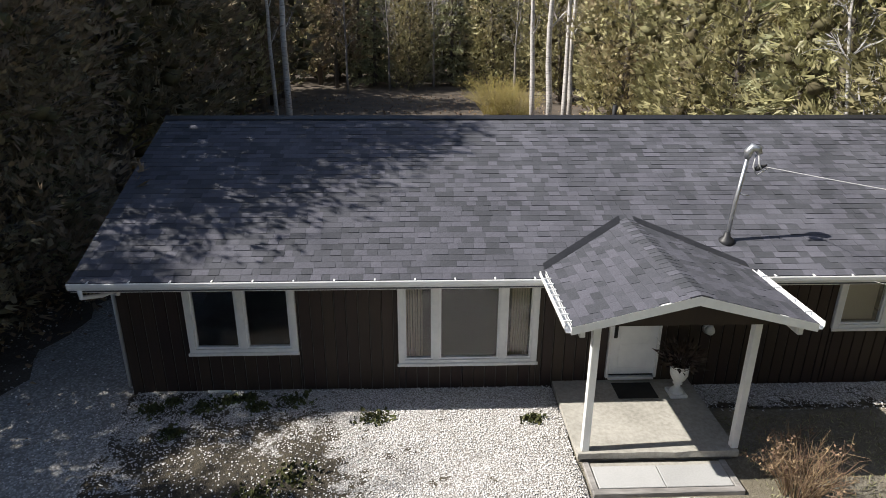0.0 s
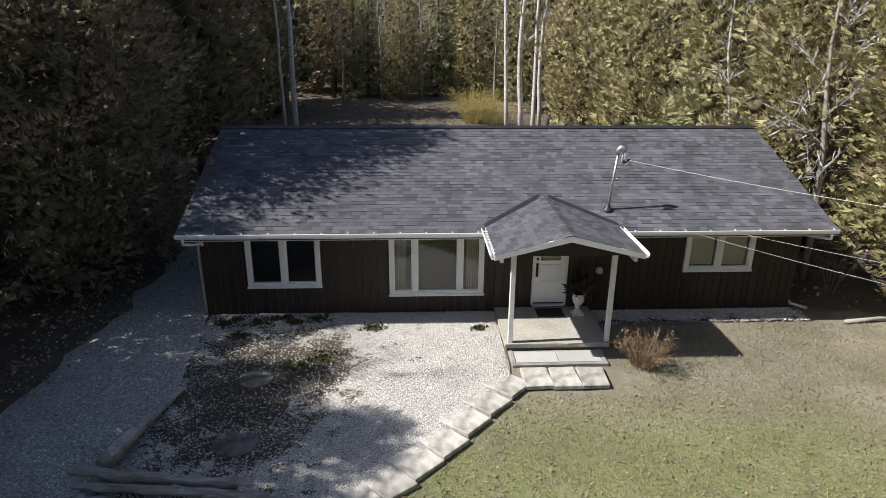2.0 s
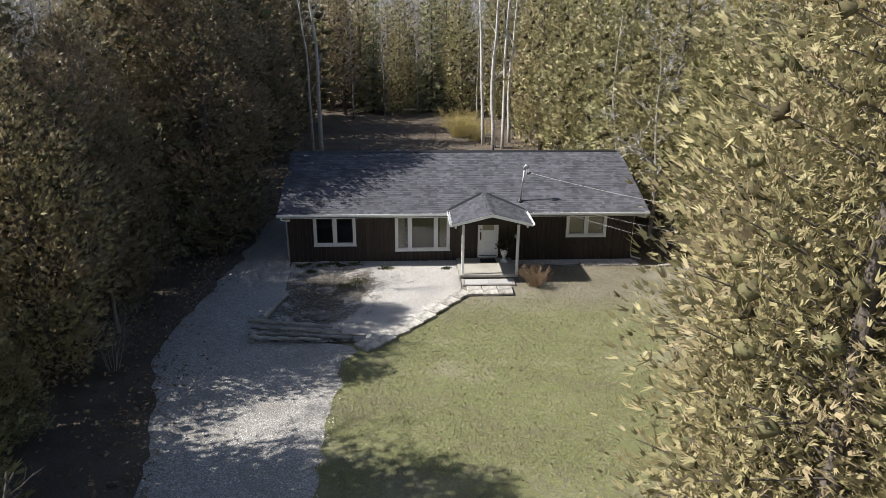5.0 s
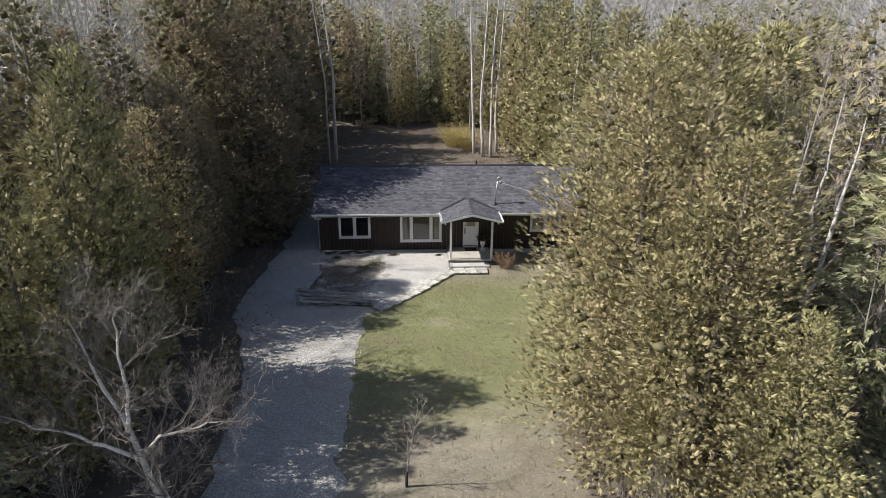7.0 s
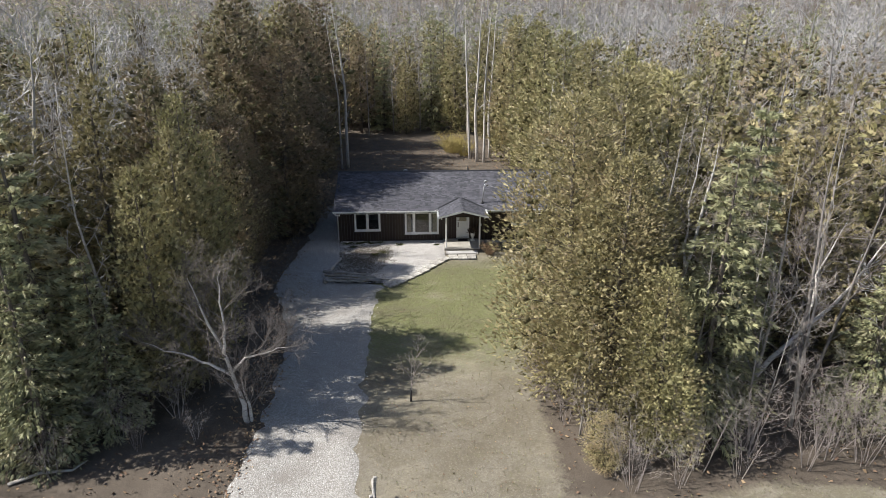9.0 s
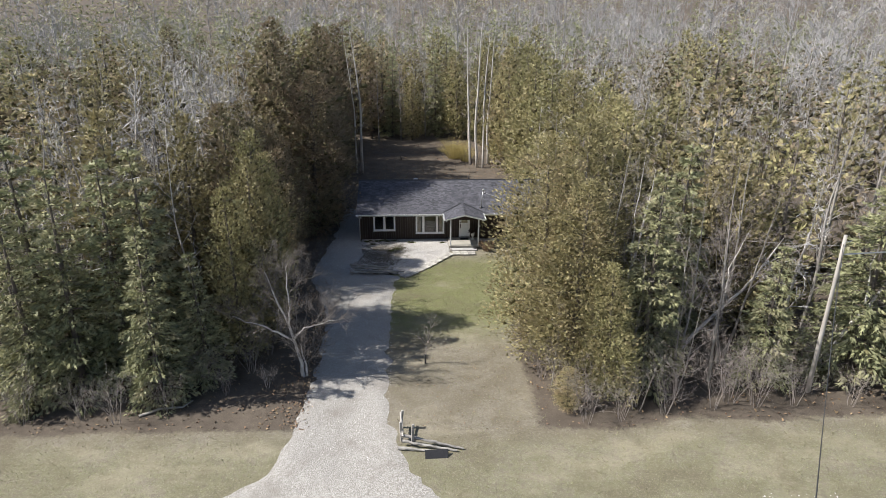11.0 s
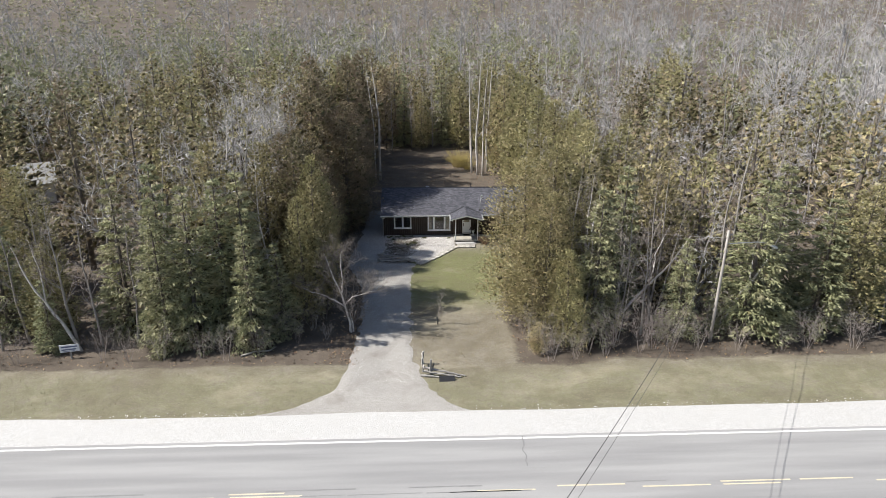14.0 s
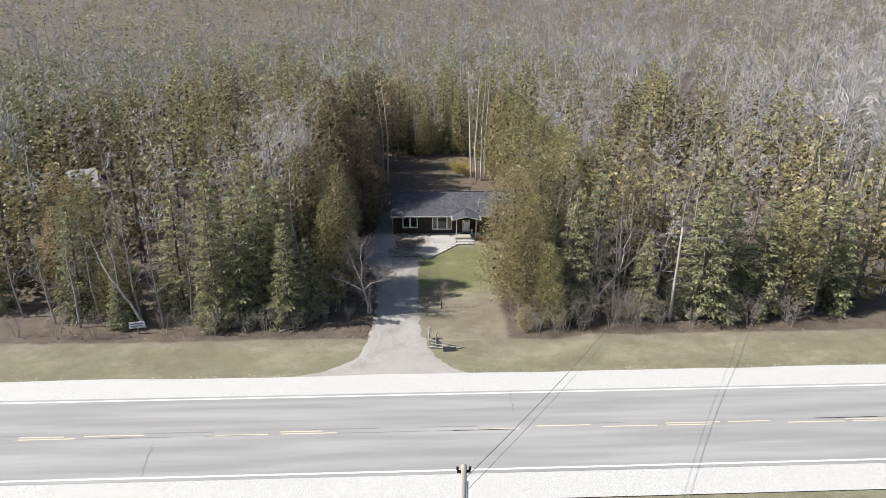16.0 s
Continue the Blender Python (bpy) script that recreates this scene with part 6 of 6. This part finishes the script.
UP_ = Vector((4.66, -53.4, -0.3))
pole = thing("utility_pole", "dark wooden utility pole with insulators at its top", "utility pole", pose(*UP_))
part("pole", tube_mesh("pole", M_POLE, ([(0, 0, -0.3), (0, 0, 4), (0, 0, 9.6)], [0.17, 0.15, 0.12]), sides=12), pole)
part("crosspiece", boxes("crosspiece", M_BLACK, (-0.26, 0.26, -0.05, 0.05, 9.30, 9.40), bevel=0.015), pole)
for x in (-0.24, 0.24):
    part("insulator", lathe("insulator", M_BLACK, [(0.03, 0), (0.06, 0.04), (0.04, 0.08), (0.06, 0.12), (0.02, 0.18)], 10), pole, m=pose(x, 0, 9.40))
part("conduit", tube_mesh("conduit", M_STEEL, ([(0.16, -0.06, 8.9), (0.17, -0.06, 6.0), (0.18, -0.06, 0.0)], 0.03), sides=6), pole)
cable("overhead_wire", "thin dark overhead wire crossing the road", M_WIRE, (UP_.x + 0.05, UP_.y, 8.7), (LAMP.x, LAMP.y, 8.2), 0.9, 0.014)
cable("overhead_wire", "thin dark overhead wire crossing the road", M_WIRE, (UP_.x + 0.2, UP_.y, 8.2), (LAMP.x + 0.05, LAMP.y, 7.3), 0.8, 0.009)

sign = thing("road_sign", "small white roadside sign with two printed lines", "sign", pose(-20.6, -24.5, 0.0, 0, 0, 12))
part("post", boxes("post", M_POLE, (-0.05, 0.05, 0.0, 0.1, -0.2, 0.95), bevel=0.008), sign)
board = part("sign_board", boxes("sign_board", M_SIGN, (-0.62, 0.62, -0.03, -0.002, 0.55, 1.12), bevel=0.006), sign, "white sign board")
part("print_bar", boxes("print_bar", M_INK, (-0.5, 0.5, -0.036, -0.031, 0.90, 1.0)), board)
part("print_bar", boxes("print_bar", M_INK, (-0.5, 0.42, -0.036, -0.031, 0.70, 0.79)), board)
part("print_bar", boxes("print_bar", M_INK, (-0.45, 0.3, -0.036, -0.031, 0.60, 0.64)), board)

# broken rail fence and plate at the drive's mouth
gate = thing("rail_fence_end", "short broken end of a weathered rail fence beside the drive", "fence")
gz = ground_z(4.2, -26.8)
for x, y, h, lean in ((3.80, -25.6, 1.05, 7), (3.86, -26.6, 1.0, -4), (4.35, -26.9, 1.15, 3)):
    part("fence_post", boxes("fence_post", M_LOG, (-0.06, 0.06, -0.05, 0.05, -0.15, h), bevel=0.015), gate, m=pose(x, y, gz, lean, lean * 0.5, 15))
log((3.80, -25.5, gz + 0.8), (3.92, -26.9, gz + 0.45), 0.06, 0.05, 31, gate)
log((3.85, -25.7, gz + 0.4), (3.9, -26.8, gz + 0.3), 0.06, 0.05, 32, gate)
log((3.8, -26.7, gz + 0.40), (6.7, -27.35, gz + 0.06), 0.075, 0.05, 33, gate)
log((3.9, -26.95, gz + 0.22), (6.4, -27.5, gz + 0.05), 0.07, 0.05, 34, gate)
log((3.7, -27.25, gz + 0.08), (5.9, -27.55, gz + 0.04), 0.08, 0.05, 35, gate)
plate = thing("sign_plate", "dark metal plate leaning low in the grass", "sign", pose(5.45, -27.95, gz - 0.02, -50, 0, 3))
part("plate", boxes("plate", M_FLASH, (-0.52, 0.52, -0.01, 0.01, 0.0, 0.42), bevel=0.005), plate)
part("stake", boxes("stake", M_POLE, (-0.02, 0.02, 0.012, 0.045, -0.25, 0.3)), plate)
thing("stick", "pale broken stick lying on the ground", "stick", me=tube_mesh("stick", M_PALE_BARK, ([(-8.9, -24.7, 0.06), (-8.0, -24.2, 0.12), (-7.0, -24.1, 0.1), (-6.6, -23.7, 0.22)], [0.07, 0.06, 0.045, 0.02]), sides=6))
thing("stick", "pale broken stick lying on the ground", "stick", me=tube_mesh("stick", M_PALE_BARK, ([(16.4, -0.9, 0.03), (17.4, -0.8, 0.07), (18.4, -0.95, 0.05)], [0.06, 0.05, 0.04]), sides=6))

# neighbour's house in the wood
nb = thing("neighbour_house", "low house with a pale grey roof among the trees", "house", pose(-47.5, 15.0, 0, 0, 0, 28))
part("wall", boxes("wall", M_NBRWALL, (-5, 5, -3.2, 3.2, -0.3, 2.6)), nb)
v = [(-5.5, -3.8, 2.5), (5.5, -3.8, 2.5), (5.5, 0, 4.4), (-5.5, 0, 4.4), (-5.5, 3.8, 2.5), (5.5, 3.8, 2.5)]
v += [(x, y, z - 0.15) for x, y, z in v]
part("roof", raw_mesh("roof", v, [(0, 1, 2, 3), (3, 2, 5, 4), (7, 6, 9, 8), (8, 9, 10, 11), (0, 6, 7, 1), (4, 5, 11, 10), (0, 3, 9, 6), (3, 4, 10, 9), (1, 7, 8, 2), (2, 8, 11, 5)], M_NBR), nb, "pale grey shingle roof")
w = part("window", None, nb)
part("window_frame", boxes("window_frame", M_WHITE, (0.6, 2.2, -3.26, -3.2, 0.9, 2.0)), w)
part("pane", boxes("pane", M_GLASS, (0.7, 2.1, -3.275, -3.262, 1.0, 1.9)), w)
for x, y, r_ in ((-55.5, 20.0, 1.5), (-52.0, 8.0, 1.0)):
    bm = bmesh.new()
    bmesh.ops.create_icosphere(bm, subdivisions=3, radius=1.0)
    for q in bm.verts:
        k = 1 + 0.3 * noise.noise(q.co * 1.7 + Vector((x, y, 0)))
        q.co = Vector((q.co.x * r_ * 1.7 * k, q.co.y * r_ * k, max(-0.05, q.co.z * r_ * 0.8 * k)))
    me = bpy.data.meshes.new("tarpaulin")
    bm.to_mesh(me)
    bm.free()
    me.materials.append(M_TARP)
    thing("covered_heap", "heap under a crumpled white tarpaulin", "tarpaulin", pose(x, y, 0), me)

# ---- loose stone, grass, leaves ----
def stones(name, label, count_, region, size, mat, seed, keep=None):
    r_ = np.random.default_rng(seed)
    P = np.stack([r_.uniform(region[0], region[1], count_), r_.uniform(region[2], region[3], count_)], 1)
    if keep:
        P = np.array([p for p in P if keep(p[0], p[1], r_)])
    n_ = len(P)
    z = np.array([ground_z(a, b_) for a, b_ in P])
    octa = np.array([(1, 0, -0.3), (-1, 0, -0.3), (0, 1, -0.3), (0, -1, -0.3), (0.2, 0.1, 0.75)], float)
    tris = np.array([(0, 2, 4), (2, 1, 4), (1, 3, 4), (3, 0, 4)])
    sc = size * r_.uniform(0.5, 1.35, (n_, 1, 1)) * r_.uniform(0.7, 1.3, (n_, 5, 1))
    w = r_.random(n_) * 6.283
    R = np.zeros((n_, 3, 3))
    R[:, 0, 0], R[:, 0, 1], R[:, 1, 0], R[:, 1, 1], R[:, 2, 2] = np.cos(w), -np.sin(w), np.sin(w), np.cos(w), 1
    V = np.einsum('nij,nkj->nki', R, octa[None] * sc) + np.stack([P[:, 0], P[:, 1], z], 1)[:, None]
    F = (tris[None] + (np.arange(n_) * 5)[:, None, None]).reshape(-1, 3)
    return tagged(new(name, tri_mesh(name, V.reshape(-1, 3), F, [mat])), label, "gravel", kind="stuff")


def in_bed(x, y, r_):
    return x < bed_right(y) - 0.03 and r_.random() > 0.8 * soil_mask(x, y) and not (x > 7.4)


ob = stones("bed_stones", "loose white landscape stones", 42000, (0.1, 7.42, -6.6, -0.02), 0.014, M_STONE, 1, in_bed)
ob.location.z = 0.075
ob = stones("spilled_stones", "white stones spilled from the bed onto the drive", 7000, (-2.0, 0.25, -6.6, -0.1), 0.014, M_STONE, 5, lambda x, y, r_: r_.random() < 0.15 + 0.85 * smooth(-2.0, 0.2, x))
ob.location.z = 0.05
ob = stones("strip_stones", "loose white landscape stones", 3200, (9.92, 15.6, -0.85, -0.02), 0.017, M_STONE, 2, lambda x, y, r_: r_.random() < 1.15 + 1.1 * y)
ob.location.z = 0.047
ob = stones("drive_stones", "scattered pale stones along the drive", 7000, (-3.6, 3.3, -28, 6), 0.02, M_STONE, 3, lambda x, y, r_: (x < 0 if y > -7 else -1.2 < x < 3.2) and r_.random() < 0.8)
ob.location.z = 0.045
ob = stones("verge_stones", "stones scattered on the grass verge by the shoulder", 3500, (-45, 50, -31.9, -30.7), 0.035, M_STONE, 4, lambda x, y, r_: r_.random() < (-30.7 - y))
ob.location.z = 0.02


def tufts(name, label, category, count_, region, keep, length, width, mat, seed, flat=False):
    r_ = np.random.default_rng(seed)
    P = np.stack([r_.uniform(region[0], region[1], count_), r_.uniform(region[2], region[3], count_)], 1)
    P = np.array([p for p in P if keep(p[0], p[1], r_)])
    n_ = len(P)
    B = np.stack([P[:, 0], P[:, 1], [ground_z(a, b_) + (0.03 if flat else -0.015) for a, b_ in P]], 1)
    D = r_.normal(0, 1, (n_, 3))
    D[:, 2] = np.abs(D[:, 2]) * (0.15 if flat else 0.9) + (0.0 if flat else 0.5)
    V, F = sprays(B, D, length * r_.uniform(0.5, 1.4, n_), width, r_, False)
    return tagged(new(name, tri_mesh(name, V, F, [mat])), label, category, kind="stuff")


def on_lawn(x, y, r_):
    if 7.3 < x < 10.0 and y > -3.7:
        return False
    if x < bed_right(y) + 0.55 and y > -7.6:
        return False
    return r_.random() < lawn_mask(x, y)


tufts("lawn_grass", "short dry and green grass of the lawn", "grass", 60000, (2.8, 18, -14, -0.9), on_lawn, 0.075, 0.10, M_GRASS, 1)
tufts("verge_grass", "dry grass of lawn end and verge", "grass", 80000, (-38, 46, -31.0, -13), lambda x, y, r_: not (-2.5 < x < 3.4) and r_.random() < lawn_mask(x, y), 0.085, 0.12, M_GRASS, 2)
tufts("leaf_litter", "fallen brown leaves and needles", "leaf litter", 26000, (-30, 36, -26.5, 40), lambda x, y, r_: lawn_mask(x, y) < 0.4 and not (-3.6 < x < 15.5 and -8 < y < 9) and not (-1.6 < x < 3.2 and y < -7), 0.14, 0.35, M_LITTER, 3, True)
tufts("lawn_leaves", "scattered pale dead leaves on the grass", "leaf litter", 1500, (3.5, 16, -26, -3.8), on_lawn, 0.07, 0.35, M_LITTER, 4, True)

tufts("drive_edge_leaves", "brown leaves blown along the drive's edge", "leaf litter", 9000, (-5.0, -0.6, -26, 9),
      lambda x, y, r_: r_.random() < math.exp(-abs(x + (3.5 if y > -8 else 1.2 if y < -13 else 2.3)) * 1.7), 0.12, 0.35, M_LITTER, 6, True)


def mound(x, y, r_, h, seed, name="moss_clump"):
    q_ = np.random.default_rng(seed)
    n_ = 160
    B = np.stack([q_.normal(0, r_ * 0.5, n_), q_.normal(0, r_ * 0.4, n_), np.zeros(n_)], 1)
    D = np.stack([q_.normal(0, 0.7, n_), q_.normal(0, 0.7, n_), np.ones(n_)], 1)
    V, F = sprays(B, D, h * q_.uniform(0.5, 1.3, n_), 0.35, q_, False)
    return thing(name, "small dark moss and weed clump among the stones", "weed", pose(x, y, ground_z(x, y) + 0.05), tri_mesh(name, V, F, [M_MOSS]), "weeds in the stone bed", "stuff")


for i, (x, y, r_) in enumerate(((0.55, -0.55, 0.2), (0.85, -0.35, 0.15), (1.4, -0.5, 0.24), (1.75, -0.32, 0.14), (2.3, -0.55, 0.2), (2.05, -0.25, 0.13), (4.3, -0.9, 0.28), (2.9, -0.35, 0.3), (3.2, -2.2, 0.35), (2.7, -2.6, 0.3), (1.1, -1.2, 0.2), (6.9, -1.0, 0.18))):
    mound(x, y, r_, 0.09, i)

# ---- siding boards ----
board_cache = {}
xs_b = sorted({0.0, HX, *[round(0.2 * i, 3) for i in range(1, 77)], *[h[0] for h in holes], *[h[1] for h in holes]})
for a, e in zip(xs_b, xs_b[1:]):
    if e - a < 0.03:
        continue
    mid = (a + e) / 2
    hole = next((h for h in holes if h[0] < mid < h[1]), None)
    z1 = hole[2] - 0.0 if hole else 2.40
    key = (round(e - a, 3), round(z1, 3))
    if key not in board_cache:
        wd = e - a - 0.010
        v = [(0.005, 0.0, 0), (0.013, -0.022, 0), (wd - 0.003, -0.022, 0), (wd + 0.005, 0.0, 0)]
        v = [(x, y, 0.03) for x, y, _ in v] + [(x, y, z1) for x, y, _ in v]
        board_cache[key] = raw_mesh("siding_board", v, [(0, 1, 5, 4), (1, 2, 6, 5), (2, 3, 7, 6), (4, 5, 6, 7), (3, 2, 1, 0), (0, 4, 7, 3)], M_BOARD)
    part("siding_board", board_cache[key], wall_front, m=pose(a, 0.024, 0))
    if hole and hole[3] < 2.3 and hole is not None:
        v = [(0.0, 0.0, hole[3]), (e - a, 0.0, hole[3]), (e - a, 0.0, 2.40), (0.0, 0.0, 2.40)]
        v = [(x, -0.022, z) for x, _, z in v] + v
        part("siding_board", raw_mesh("siding_board", v, [(0, 1, 2, 3), (7, 6, 5, 4), (0, 4, 5, 1), (3, 2, 6, 7), (0, 3, 7, 4), (1, 5, 6, 2)], M_BOARD), wall_front, m=pose(a, 0.024, 0))

# ---- shingles: laminated, in staggered courses ----
srng = random.Random(21)
EXPO = 0.145
SLOPE = math.atan(KY)


def tab_verts(u0, u1, v0, v1, t0, t1):
    """A tab in the roof's plane: u along the eave, v up the slope; thicker at its lower edge."""
    return [(u0, v0, 0.0), (u1, v0, 0.0), (u1, v1, 0.0), (u0, v1, 0.0), (u0, v0, t0), (u1, v0, t0), (u1, v1, t1), (u0, v1, t1)]


TAB_F = [(4, 5, 6, 7), (0, 1, 5, 4), (1, 2, 6, 5), (3, 0, 4, 7), (2, 3, 7, 6)]
front = Matrix.Translation((RX0, EAVE_Y - 0.02, EAVE_Z - 0.02 * KY + 0.002)) @ Matrix.Rotation(SLOPE, 4, 'X')
rest_v, rest_f = [], []
tab_meshes = {}
made = 0
rows_n = 36
length = RX1 - RX0
for r_i in range(rows_n):
    u = -srng.uniform(0.0, 0.25)
    while u < length:
        wd = srng.choice((0.13, 0.17, 0.21, 0.26, 0.33))
        u0, u1 = max(0.0, u), min(length, u + wd)
        u += wd
        if u1 - u0 < 0.03:
            continue
        thick = srng.choice((0.003, 0.003, 0.010))
        v0 = r_i * EXPO
        x_mid, y_mid = RX0 + (u0 + u1) / 2, EAVE_Y + v0 * math.cos(SLOPE)
        # under the porch roof the main courses stop
        if abs(x_mid - PX) < PH - 0.02 and y_mid < valley_y(x_mid) - 0.04:
            continue
        if 2.6 < x_mid < 6.6 and r_i < 17 and made < 300 and u1 - u0 > 0.12:
            key = (round(u1 - u0, 2), thick)
            if key not in tab_meshes:
                tab_meshes[key] = raw_mesh("shingle", tab_verts(0.002, key[0] - 0.002, 0, EXPO + 0.01, thick + 0.004, 0.003), TAB_F, M_SHINGLE_PIECE)
            part("shingle", tab_meshes[key], roof, m=front @ Matrix.Translation((u0, v0, 0.0)))
            made += 1
        else:
            k = len(rest_v)
            rest_v += [front @ Vector(p) for p in tab_verts(u0 + 0.002, u1 - 0.002, v0, min(v0 + EXPO + 0.01, 5.09), thick + 0.004, 0.003)]
            rest_f += [tuple(i + k for i in f) for f in TAB_F]
tagged(part("shingle_field", raw_mesh("shingle_field", rest_v, rest_f, M_SHINGLE), roof), kind="stuff")

# porch shingles and ridge caps
PS = math.atan((PZR - PZE) / PH)
for side in (-1, 1):
    base = Matrix.Translation((PX + side * (PH + 0.02), 0, PZE + 0.002)) @ (Matrix.Rotation(-PS, 4, 'Y') if side < 0 else Matrix.Rotation(math.pi, 4, 'Z') @ Matrix.Rotation(-PS, 4, 'Y'))
    for r_i in range(12):
        v0 = r_i * EXPO
        x_w = PX + side * (PH - v0 * math.cos(PS))
        y_end = valley_y(x_w) + 0.06
        y = PYF - 0.03 - srng.uniform(0, 0.12)
        while y < y_end:
            wd = srng.choice((0.15, 0.2, 0.26, 0.33))
            a, e = max(PYF - 0.03, y), min(y_end, y + wd)
            y += wd
            if e - a < 0.04:
                continue
            thick = srng.choice((0.003, 0.003, 0.010))
            up_ = min(EXPO + 0.01, 1.71 - v0)
            if up_ < 0.03:
                continue
            # local axes: x up the slope, y along the eave
            ln = e - a
            v = [(0, 0.002, 0), (up_, 0.002, 0), (up_, ln - 0.002, 0), (0, ln - 0.002, 0), (0, 0.002, thick + 0.004), (up_, 0.002, 0.003), (up_, ln - 0.002, 0.003), (0, ln - 0.002, thick + 0.004)]
            f = [(4, 5, 6, 7), (3, 0, 4, 7), (0, 1, 5, 4), (2, 3, 7, 6), (1, 2, 6, 5)]
            yy = a if side < 0 else -e
            part("shingle", raw_mesh("shingle", v, f, M_SHINGLE_PIECE), porch_roof, m=base @ Matrix.Translation((v0, yy, 0.0)))
cap = raw_mesh("ridge_cap", [(-0.15, 0, -0.15 * math.tan(PS)), (0, 0, 0.0), (0.15, 0, -0.15 * math.tan(PS)), (-0.15, 0.2, -0.15 * math.tan(PS) - 0.008), (0, 0.2, -0.008), (0.15, 0.2, -0.15 * math.tan(PS) - 0.008),
                             (-0.15, 0, -0.15 * math.tan(PS) - 0.014), (0, 0, -0.014), (0.15, 0, -0.15 * math.tan(PS) - 0.014)], [(0, 1, 4, 3), (1, 2, 5, 4), (6, 7, 1, 0), (7, 8, 2, 1)], M_SHINGLE_PIECE)
y = PYF - 0.03
while y < valley_y(PX) - 0.05:
    part("ridge_cap", cap, porch_roof, m=pose(PX, y, PZR + 0.03))
    y += 0.14
kt = 0.16 * KY
mcap = raw_mesh("ridge_cap", [(0, -0.16, -kt), (0, 0, 0), (0, 0.16, -kt), (0.2, -0.16, -kt - 0.006), (0.2, 0, -0.006), (0.2, 0.16, -kt - 0.006), (0, -0.16, -kt - 0.014), (0, 0, -0.014), (0, 0.16, -kt - 0.014)],
                [(3, 4, 1, 0), (4, 5, 2, 1), (0, 1, 7, 6), (1, 2, 8, 7)], M_FLASH)
x = RX0
while x < RX1 - 0.12:
    part("ridge_cap", mcap, roof, m=pose(x, RIDGE_Y, roof_z(RIDGE_Y) + 0.038))
    x += 0.14
